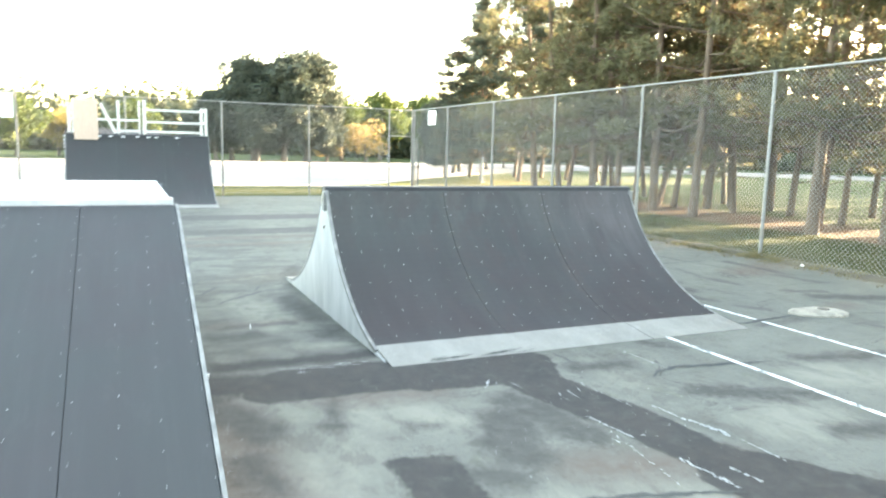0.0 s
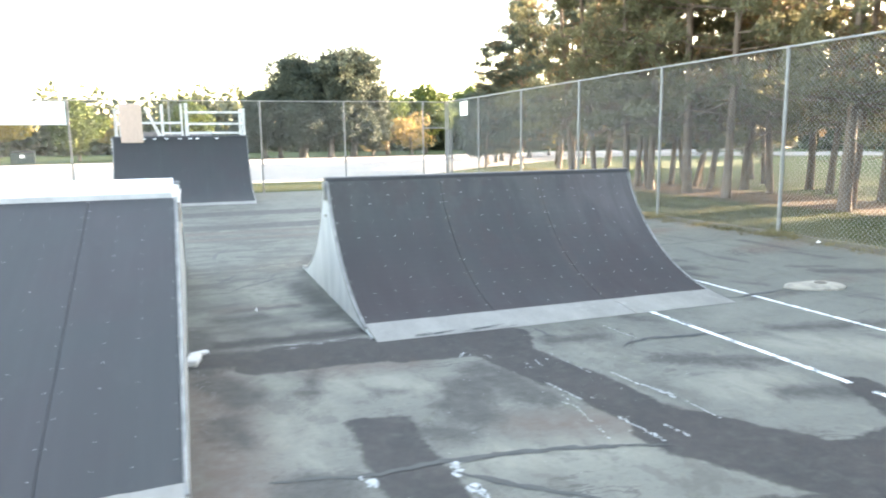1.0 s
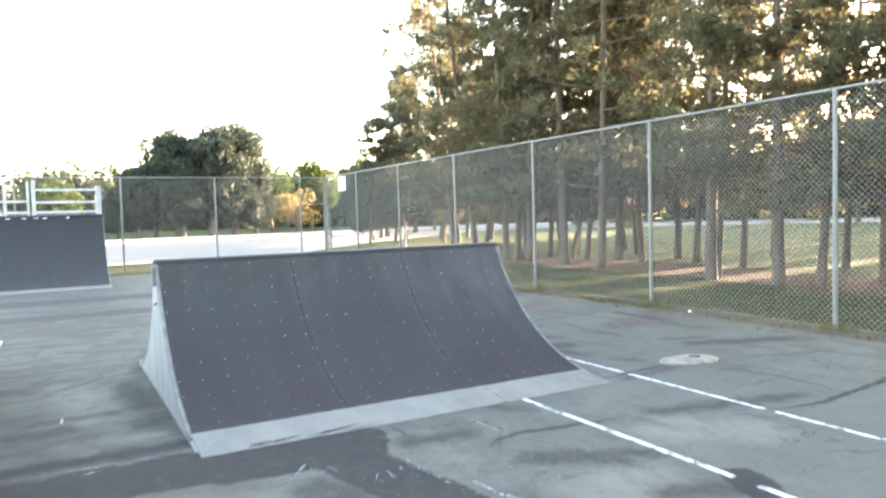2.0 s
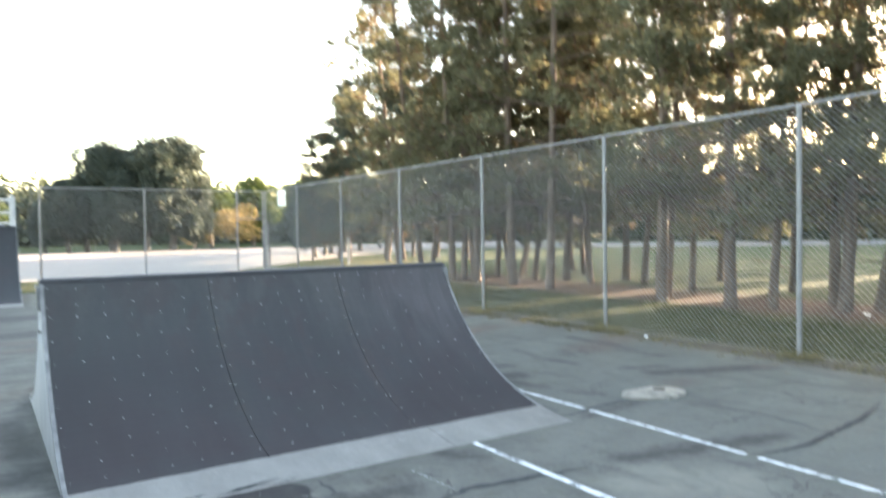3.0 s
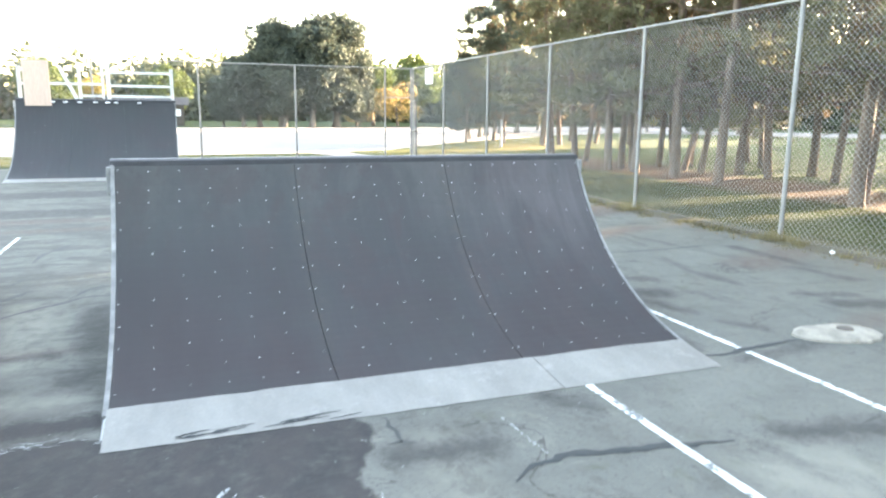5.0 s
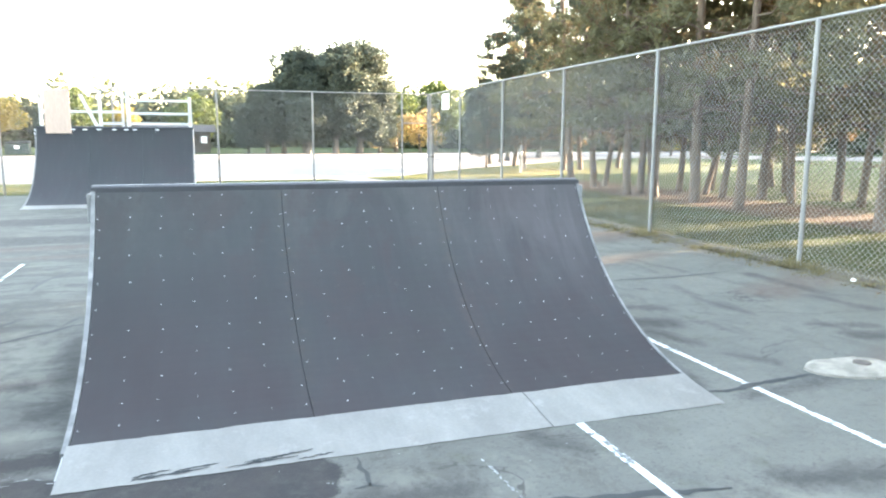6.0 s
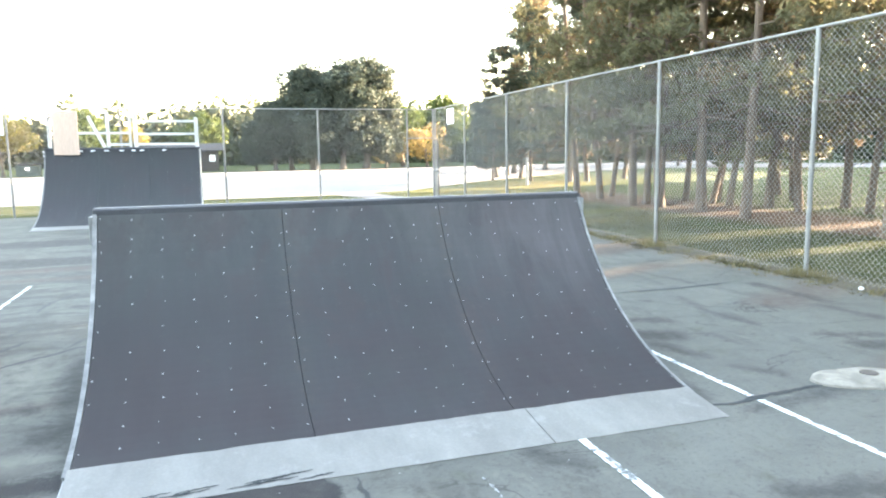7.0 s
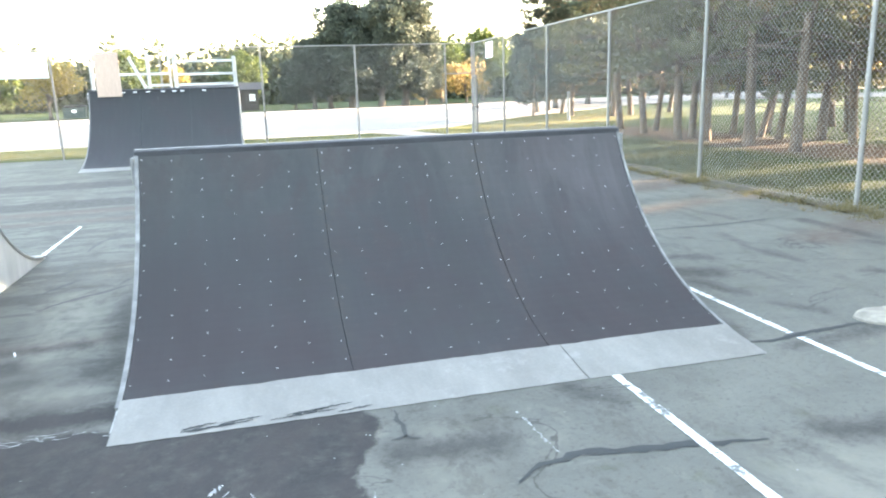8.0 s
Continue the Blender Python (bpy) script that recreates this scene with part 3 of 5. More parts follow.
lot = sheet("parking_lot", [(-90, 24.5), (-10, 24.6), (5, 25.2), (9, 27.0), (15, 34.0), (28, 46.0), (60, 66.0), (95, 76.0), (95, 84.0), (40, 78.0), (10, 74.0), (-20, 68.0), (-90, 66.0)], -0.022, LOT)
tagged(lot, "wide pale sunlit asphalt parking lot behind the fence", "parking lot", kind="structure")
road = sheet("road", [(24, 58.5), (38.5, 51.0), (52, 36.0), (66, 20.0), (84, -10), (100, -10), (84, 28.0), (64, 48.0), (50, 62.0), (36, 70.0)], -0.018, ROAD)
tagged(road, "grey asphalt road beyond the pines", "road", kind="structure")
path = sheet("pavement_path", [(6.9, 18.6), (7.7, 18.6), (7.6, 21.5), (7.0, 25.6), (5.3, 25.4), (6.3, 22.0)], -0.02, LOT)
tagged(path, "worn pale path from the gate to the lot", "path", kind="structure")


# soil and litter washed over the edge of the court
def verge():
    r = random.Random(15)
    verts, faces = [], []
    n, drift = 190, 0.0
    for i in range(n + 1):
        y = -8.0 + 26.6 * i / n
        drift = drift * 0.88 + r.uniform(-0.07, 0.07)
        inner = 7.60 + 0.7 * drift
        for f, z in ((0.0, 0.0025), (0.18, 0.012), (0.42, 0.018), (0.7, 0.0), (1.0, -0.045)):
            verts.append((inner + f * (8.35 - inner) + r.uniform(-0.03, 0.03) * (f > 0), y, z + r.uniform(0.0, 0.012) * (0 < f < 1)))
    for i in range(n):
        for k in range(4):
            a = 5 * i + k
            faces.append((a, a + 1, a + 6, a + 5))
    ob = new("verge", mesh_of("verge", verts, faces, SOIL, True))
    tagged(ob, "bare brown soil and dry litter along the court's edge", "verge", kind="structure")


verge()


# court lines
def line_strip(name, x, y0, y1, width, label, seed, material=None, gaps=0.0):
    """A painted line along y with chipped edges."""
    r = random.Random(seed)
    n = max(4, int(abs(y1 - y0) / 0.03))
    verts, faces = [], []
    for i in range(n + 1):
        y = y0 + (y1 - y0) * i / n
        chip = r.uniform(0.0, 0.35) * width if r.random() < 0.09 else 0.0
        verts += [(x - width / 2 + r.uniform(-0.003, 0.003) + chip * (i % 2), y, 0.004), (x + width / 2 + r.uniform(-0.003, 0.003) - chip * (1 - i % 2), y, 0.004)]
    for i in range(n):
        k = 2 * i
        if r.random() >= gaps:
            faces.append((k, k + 1, k + 3, k + 2))
    ob = new(name, mesh_of(name, verts, faces, material or LINE))
    ob.parent = court
    return tagged(ob, label)


line_strip("court_line", 2.66, -12.0, -2.31, 0.05, "worn white line", 1)
line_strip("court_line", 2.66, -2.14, 0.0, 0.05, "worn white line", 6)
line_strip("court_line", 2.66, 3.95, 11.0, 0.05, "worn white line", 2)
line_strip("court_line", 4.035, -12.0, -1.42, 0.048, "worn white line", 3)
line_strip("court_line", 4.035, -1.32, 0.17, 0.048, "worn white line", 7)
line_strip("court_line", 4.035, 0.25, 12.0, 0.048, "worn white line", 4)
line_strip("court_line", -1.525, 4.9, 6.64, 0.045, "worn white line", 5, None, 0.08)


def flaked_line(x, y0, y1, width, seed, cover=0.7, slant=0.0):
    """The ragged flakes that remain of an old painted line."""
    r = random.Random(seed)
    verts, faces = [], []
    y = y0
    while y < y1:
        size = r.uniform(0.35, 1.0) * width
        if r.random() < cover:
            cx = x + slant * (y - y0) / max(y1 - y0, 0.01) + r.uniform(-0.35, 0.35) * width
            long = size * r.uniform(0.9, 2.6)
            base, n = len(verts), 9
            for i in range(n):
                a = i * math.tau / n
                q = r.uniform(0.45, 1.1)
                verts.append((cx + 0.5 * size * q * math.cos(a), y + 0.5 * long * q * math.sin(a), 0.0042))
            faces.append(tuple(range(base, base + n)))
        y += size * r.uniform(0.35, 0.9)
    ob = new("paint_dash", mesh_of("paint_dash", verts, faces, FADED))
    ob.parent = court
    tagged(ob, "flaked remains of a white line")


for k, (x, y0, y1, w, cv, sl) in enumerate([
    (0.86, -1.72, -1.37, 0.022, 0.8, -0.05), (0.96, -2.44, -2.07, 0.028, 0.85, -0.04), (1.36, -1.55, -1.36, 0.022, 0.7, -0.03), (1.44, -1.95, -1.60, 0.040, 0.85, -0.07), (1.45, -2.30, -2.00, 0.022, 0.5, 0.0),
    (1.13, -2.46, -2.25, 0.030, 0.75, -0.03), (-0.22, -2.38, -2.27, 0.055, 0.85, 0.02), (-0.20, -2.64, -2.53, 0.070, 0.85, 0.0), (-0.66, -2.35, -2.25, 0.075, 0.8, 0.0), (2.0, -0.69, -0.23, 0.020, 0.45, -0.03),
    (1.20, -1.30, -0.95, 0.018, 0.35, -0.05), (0.45, -0.66, -0.52, 0.025, 0.5, 0.1), (0.70, -2.30, -1.60, 0.016, 0.25, 0.1)]):
    flaked_line(x, y0, y1, w, 20 + k, cv, sl)


# sealed and open cracks
def crack(points, width, seed, material=None, name="crack", gaps=0.0):
    r = random.Random(seed)
    pts = []
    for (x0, y0), (x1, y1) in zip(points, points[1:]):
        n = max(2, int(math.hypot(x1 - x0, y1 - y0) / 0.05))
        pts += [(x0 + (x1 - x0) * i / n, y0 + (y1 - y0) * i / n) for i in range(n)]
    pts.append(points[-1])
    verts, faces = [], []
    for i, (x, y) in enumerate(pts):
        a, b = Vector(pts[max(0, i - 1)]), Vector(pts[min(len(pts) - 1, i + 1)])
        d = (b - a).normalized()
        n = Vector((-d.y, d.x)) * width * min(1.0, 0.25 + 3.0 * min(i, len(pts) - 1 - i) / len(pts)) * r.uniform(0.6, 1.25)
        j = Vector((r.uniform(-1, 1), r.uniform(-1, 1))) * 0.012
        verts += [(x + n.x + j.x, y + n.y + j.y, 0.003), (x - n.x + j.x, y - n.y + j.y, 0.003)]
    for i in range(len(pts) - 1):
        k = 2 * i
        if r.random() >= gaps:
            faces.append((k, k + 1, k + 3, k + 2))
    ob = new(name, mesh_of(name, verts, faces, material or SEALER))
    ob.parent = court
    return ob


for k, (pts, w) in enumerate([
    ([(1.74, -0.87), (1.9, -0.78), (2.1, -0.74), (2.42, -0.79), (2.95, -0.88)], 0.028),
    ([(3.60, 0.20), (3.81, 0.18), (4.0, 0.20), (4.25, 0.24), (4.72, 0.27)], 0.024), ([(5.35, 0.2), (5.7, 0.02), (6.3, -0.2), (6.9, -0.3)], 0.014),
    ([(4.05, -1.34), (4.2, -1.40), (4.6, -1.46), (5.1, -1.38), (5.6, -1.33), (6.3, -1.15)], 0.028),
    ([(4.7, 3.56), (5.03, 3.52), (5.83, 3.49), (6.85, 3.60)], 0.024), ([(4.9, 3.1), (5.4, 2.62), (5.9, 2.36), (6.4, 2.3)], 0.007), ([(-1.1, -2.14), (-0.8, -2.2), (-0.57, -2.25), (-0.3, -2.22), (0.1, -2.26), (0.41, -2.32), (0.95, -2.48)], 0.026),
    ([(-0.24, -2.34), (0.0, -2.6), (0.3, -2.85)], 0.026), ([(-0.98, 2.60), (-0.78, 2.85), (-0.58, 3.0), (-0.42, 3.18), (-0.02, 3.22)], 0.024), ([(-0.52, 3.17), (-0.42, 3.43), (-0.32, 3.55), (-0.02, 3.6)], 0.018),
    ([(-1.12, 3.05), (-0.98, 3.35), (-0.86, 3.58)], 0.026), ([(-1.12, 3.7), (-1.03, 4.05), (-0.76, 4.1), (-0.44, 4.18), (0.05, 4.25)], 0.024), ([(-0.72, 3.8), (-0.4, 3.92), (0.0, 3.95)], 0.020),
    ([(-1.09, 4.85), (-1.04, 5.4), (-0.8, 6.05)], 0.026), ([(-1.0, 4.88), (-0.57, 5.08), (0.1, 5.15)], 0.020),
    ([(5.0, 5.6), (6.2, 5.3), (7.2, 5.4)], 0.013), ([(5.2, 2.0), (6.0, 1.6), (7.0, 1.5)], 0.006),
    ([(-4.5, 6.72), (-2.0, 6.78), (0.0, 6.88), (3.4, 6.95)], 0.022), ([(-4.5, 7.42), (-1.0, 7.46), (2.0, 7.60)], 0.020),
    ([(1.37, -0.05), (1.385, -0.22), (1.37, -0.36)], 0.014), ([(1.30, -0.35), (1.38, -0.345), (1.45, -0.37)], 0.010), ([(4.99, 0.0), (5.02, -0.31), (5.10, -0.73), (5.07, -1.14), (5.0, -1.36)], 0.018), ([(-1.4, 7.9), (0.5, 8.1), (3.0, 7.9)], 0.02), ([(-2.0, 10.2), (1.0, 10.0), (4.0, 10.2)], 0.02),
]):
    crack(pts, w, 40 + k, SEALER if k in (0, 1, 3, 4) else CRACK)
# wisps of scratched-off paint
for k in range(26):
    r = random.Random(300 + k)
    if k < 16:
        x, y, w = r.uniform(-0.85, -0.05), r.gauss(0.19, 0.05), r.uniform(0.05, 0.22)
        ends = [(x, y), (x + w * 0.5, y + r.uniform(-0.015, 0.01)), (x + w, y - r.uniform(0.0, 0.03))]
    else:
        x, y, w = r.uniform(0.55, 1.25), r.uniform(-1.9, -0.5), r.uniform(0.04, 0.16)
        ends = [(x, y), (x + r.uniform(-0.02, 0.04), y - w)]
    crack(ends, r.uniform(0.0025, 0.0055), 80 + k, FADED, "scuff", 0.25)


# flakes of paint and grit left on the court
def paint_flakes():
    r = random.Random(9)
    verts, faces = [], []
    for k in range(215):
        if k < 110:
            x, y = r.gauss(0.75, 0.55), r.gauss(-1.5, 0.7)
        elif k < 160:
            x, y = r.gauss(-1.36, 0.035), r.uniform(-1.4, -0.2)
        else:
            x, y = r.uniform(-1.4, 5.5), r.uniform(-3.2, 1.0)
        if y > -0.02 and 0 < x < 3.7 or x < -1.42:
            continue
        s = r.uniform(0.0025, 0.006) * (2.0 if r.random() < 0.06 else 1.0)
        a0 = r.uniform(0, 6)
        base = len(verts)
        for i in range(5):
            a = a0 + i * math.tau / 5
            q = s * r.uniform(0.6, 1.2)
            verts.append((x + q * math.cos(a), y + 0.7 * q * math.sin(a), 0.0035 + 0.002 * (i % 2)))
        faces.append(tuple(range(base, base + 5)))
    ob = new("paint_flakes", mesh_of("paint_flakes", verts, faces, FADED))
    tagged(ob, "scattered pale flakes of paint and grit on the court", "debris", kind="stuff")


paint_flakes()


# old net-post footing
def footing():
    t = thing("net_post_footing", "pale broken concrete net-post footing set in the court", "footing", at=(4.99, 0.25, 0))
    bm = bmesh.new()
    r = random.Random(5)
    n = 40
    rings = [[], [], []]
    for i in range(n):
        a = i * math.tau / n
        # broken round pad, drawn out to a tip on one side with a bite beside it
        rad = 0.27 + 0.05 * math.cos(2 * a) + 0.07 * max(0.0, -math.cos(a + 0.25)) ** 4 - 0.06 * max(0.0, math.cos(a - 3.75)) ** 6 + r.uniform(-0.012, 0.012)
        for ring, (f, z) in zip(rings, ((1.0, -0.02), (0.97, 0.016), (0.80, 0.030))):
            ring.append(bm.verts.new((rad * f * math.cos(a), rad * f * math.sin(a), z + r.uniform(-0.003, 0.003) * (z > 0))))
    mid = bm.verts.new((0, 0, 0.038))
    for i in range(n):
        j = (i + 1) % n
        bm.faces.new((rings[0][i], rings[0][j], rings[1][j], rings[1][i]))
        bm.faces.new((rings[1][i], rings[1][j], rings[2][j], rings[2][i]))
        bm.faces.new((rings[2][i], rings[2][j], mid))
    part("pad", bm, CONCRETE, t)
    bm = bmesh.new()
    add_tube(bm, (0.06, 0.02, 0.0), (0.06, 0.02, 0.044), 0.068, 0.058, 14)
    part("socket", bm, DARKIRON, t, "rusty iron sleeve")


footing()


# ---- skate ramps ----
class Slope:
    """The section of a ramp from its toe: a circle that meets the ground, or a flat bank."""

    def __init__(self, h, run, flat=False):
        self.h, self.run, self.flat = h, run, flat
        self.rad = (run * run + h * h) / (2 * h)
        self.length = math.hypot(h, run) if flat else self.rad * math.asin(run / self.rad)

    def at(self, s):
        """Distance from the toe, height and angle at arc length s."""
        if self.flat:
            a = math.atan2(self.h, self.run)
            return s * math.cos(a), s * math.sin(a), a
        a = s / self.rad
        return self.rad * math.sin(a), self.rad - self.rad * math.cos(a), a

    def outline(self, n=16):
        return [self.at(self.length * i / n)[:2] for i in range(n + 1)]


def curved_sheet(x0, x1, slope, s0, s1, lift, thick, n=26):
    """A bent sheet on the slope between two arc lengths; y grows from the toe."""
    bm = bmesh.new()
    rows = []
    n = 2 if slope.flat else n
    for i in range(n + 1):
        y, z, a = slope.at(s0 + (s1 - s0) * i / n)
        ny, nz = -math.sin(a), math.cos(a)
        rows.append([bm.verts.new((x, y + ny * o, z + nz * o)) for o in (lift, lift - thick) for x in (x0, x1)])
    for p, q in zip(rows, rows[1:]):
        bm.faces.new((p[0], p[1], q[1], q[0]))
        bm.faces.new((p[3], p[2], q[2], q[3]))
        bm.faces.new((p[2], p[0], q[0], q[2]))
        bm.faces.new((p[1], p[3], q[3], q[1]))
    bm.faces.new((rows[0][1], rows[0][0], rows[0][2], rows[0][3]))
    bm.faces.new((rows[-1][0], rows[-1][1], rows[-1][3], rows[-1][2]))
    return bm


def ride_side(t, width, slope, m, joints, plate_run=0.40, seed=0, screw_scale=1.0, skin=None, plate_joint=None):
    """All that lies on one slope: sheets, screws, edge strips and the steel plate at the toe. m turns it into place."""
    r = random.Random(seed)
    length = slope.length
    edges = [0.0] + list(joints) + [width]
    sheets = []
    for c, (xa, xb) in enumerate(zip(edges, edges[1:])):
        a = xa + (0.0022 if c else 0.012)
        e = xb - (0.0022 if c < len(edges) - 2 else 0.012)
        ob = part("sheet", curved_sheet(a, e, slope, plate_run + 0.008, length - 0.015, 0.012, 0.012), skin or DECK, t)
        ob.matrix_local = m
        sheets.append(ob)
    # dark colour stands for the shadow in the gap above the toe plate
    ob = part("underlay", curved_sheet(0.008, width - 0.008, slope, plate_run * 0.75, length - 0.02, -0.002, 0.016), COPING, t, "board under the sheets, coloured dark for the shade in the gaps")
    ob.matrix_local = m
    # screw heads in rows, fixed in each sheet
    rows = [0.05, 0.20, 0.30] + [0.30 + 0.195 * k for k in range(1, 16)]
    for panel, xa, xb in zip(sheets, edges, edges[1:]):
        verts, faces = [], []
        count = max(3, round((xb - xa) / 0.2))
        for s in rows:
            if s > length - plate_run * 1.05:
                break
            for k in range(count + 1):
                x = xa + 0.028 + (xb - xa - 0.056) * k / count + r.uniform(-0.010, 0.010)
                if r.random() < 0.12:
                    continue
                y, z, a = slope.at(length - s + r.uniform(-0.010, 0.010))
                ny, nz = -math.sin(a), math.cos(a)
                base = len(verts)
                rad = r.uniform(0.0036, 0.0058) * screw_scale
                for i in range(6):
                    u, v = rad * math.cos(i * math.tau / 6), rad * math.sin(i * math.tau / 6)
                    verts.append((x + u, y + v * math.cos(a) + ny * 0.0135, z + v * math.sin(a) + nz * 0.0135))
                verts.append((x, y + ny * 0.0155, z + nz * 0.0155))
                faces += [(base + i, base + (i + 1) % 6, base + 6) for i in range(6)]
        ob = new("screw_heads", mesh_of("screw_heads", verts, faces, SCREW))
        ob.parent = panel
        tagged(ob, "rows of bright screw heads", kind="stuff")
    # painted edge strips of the side panels
    for xa, xb in ((-0.020, 0.008), (width - 0.006, width + 0.015)):
        ob = part("edge_strip", curved_sheet(xa, xb, slope, plate_run - 0.06, length, 0.014, 0.03), EDGE, t)
        ob.matrix_local = m
    # steel plates at the toe, butted at a joint
    rr = random.Random(seed + 3)
    y1, z1, a = slope.at(plate_run)
    cuts = [0.0, plate_joint or width * 0.5, width]
    for xa, xb in zip(cuts, cuts[1:]):
        bm = bmesh.new()
        xa, xb = xa + (0.003 if xa else 0.0), xb - (0.003 if xb < width else 0.0)
        n, rows, drift = max(8, int((xb - xa) / 0.055)), [], 0.0
        for i in range(n + 1):
            x = xa + (xb - xa) * i / n
            drift = drift * 0.7 + rr.uniform(-0.006, 0.006)
            rows.append([bm.verts.new((x, y, z)) for y, z in ((rr.uniform(-0.005, 0.005), 0.004), (0.16, slope.at(0.16)[1] + 0.016), (y1 + drift, z1 + 0.017), (y1, z1 - 0.004), (0.02, -0.001))])
        for p, q in zip(rows, rows[1:]):
            for k in range(5):
                bm.faces.new((p[k], q[k], q[(k + 1) % 5], p[(k + 1) % 5]))
        bm.faces.new(rows[0][::-1])
        bm.faces.new(rows[-1])
        bmesh.ops.recalc_face_normals(bm, faces=bm.faces[:])
        ob = part("toe_plate", bm, STEEL, t, "light galvanised steel plate")
        ob.matrix_local = m


TURN = Matrix.Rotation(math.pi, 4, "Z")


def side_panel(t, x0, x1, outline, label="weathered white plywood"):
    bm = bmesh.new()
    add_prism(bm, outline, x0, x1)
    return part("side_panel", bm, PLY, t, label)


def spine_ramp():
    W, H, RUN = 3.66, 1.225, 1.93
    t = thing("spine_ramp", "dark grey two-sided spine ramp with white plywood sides", "skate ramp")
    top = 1.975
    slope = Slope(H, RUN)
    ride_side(t, W, slope, Matrix.Translation((0, top - RUN - 0.045, 0)), (1.235, 2.435), 0.42, 11, 0.95, DECK_WASHED, 2.50)
    ride_side(t, W, slope, Matrix.Translation((W, top + RUN + 0.06, 0)) @ TURN, (1.22, 2.44), 0.42, 12, 1.0, DECK_WASHED)
    # each side is two plywood sheets that meet under the ridge
    a = [(top - RUN - 0.045 + y, z - 0.004) for y, z in slope.outline() if y > 0.14]
    for x0, x1 in ((-0.014, 0.006), (W - 0.006, W + 0.014)):
        side_panel(t, x0, x1, [(a[0][0], 0.0)] + a + [(top - 0.002, H - 0.004), (top - 0.002, 0.0)])
        b = [(2 * top + 0.015 - y, z) for y, z in a]
        side_panel(t, x0, x1, [(top + 0.004, 0.0), (top + 0.004, H - 0.004)] + b[::-1] + [(b[0][0], 0.0)])
    # ridge: two steel angles and a flat cap
    part("coping", box_bm(-0.02, W + 0.02, top - 0.060, top - 0.022, H - 0.015, H + 0.030, 0.004), COPING, t, "dark steel coping")
    part("coping", box_bm(-0.02, W + 0.02, top + 0.038, top + 0.076, H - 0.015, H + 0.030, 0.004), COPING, t, "dark steel coping")
    part("ridge_cap", box_bm(-0.02, W + 0.02, top - 0.020, top + 0.036, H - 0.01, H + 0.040, 0.004), LIP, t, "scuffed steel ridge cap")
    # joist ends inside, and a hinge bolt on each side
    for x in (-0.018, W + 0.018):
        part("bolt", tube_bm((x, top - 0.02, 0.86), (x + (0.012 if x > 0 else -0.012), top - 0.02, 0.86), 0.016), DARKIRON, t)
    # white end blocks under the ridge
    for xa, xb in ((-0.045, -0.016), (W + 0.016, W + 0.045)):
        part("end_block", box_bm(xa, xb, top - 0.085, top - 0.015, H - 0.20, H - 0.012, 0.006), EDGE, t, "flaking white end block")
    # torn strips where the plate's coating has come off along the toe
    for k, (x0, x1, y) in enumerate([(0.33, 0.68, 0.030), (0.36, 0.50, 0.058), (0.52, 0.72, 0.060), (0.76, 1.10, 0.030), (0.84, 1.06, 0.052), (0.95, 1.18, 0.070), (0.33, 0.40, 0.046), (1.10, 1.28, 0.018)]):
        r = random.Random(60 + k)
        verts, faces = [], []
        n = 16
        for i in range(n + 1):
            x = x0 + (x1 - x0) * i / n
            w = 0.002 + (0.006 + 0.008 * (k % 4 == 0)) * math.sin(math.pi * i / n) * r.uniform(0.15, 1.3)
            yy = y + 0.022 * i / n + r.uniform(-0.004, 0.004)
            verts += [(x, yy - w, 0.0078 + (yy - w) * 0.10), (x, yy + w, 0.0078 + (yy + w) * 0.10)]
        faces = [(2 * i, 2 * i + 2, 2 * i + 3, 2 * i + 1) for i in range(n)]
        ob = new("scrape", mesh_of("scrape", verts, faces, SEALER))
        ob.parent = t
        tagged(ob, "dark scrape in the plate's coating")
    return t


spine_ramp()


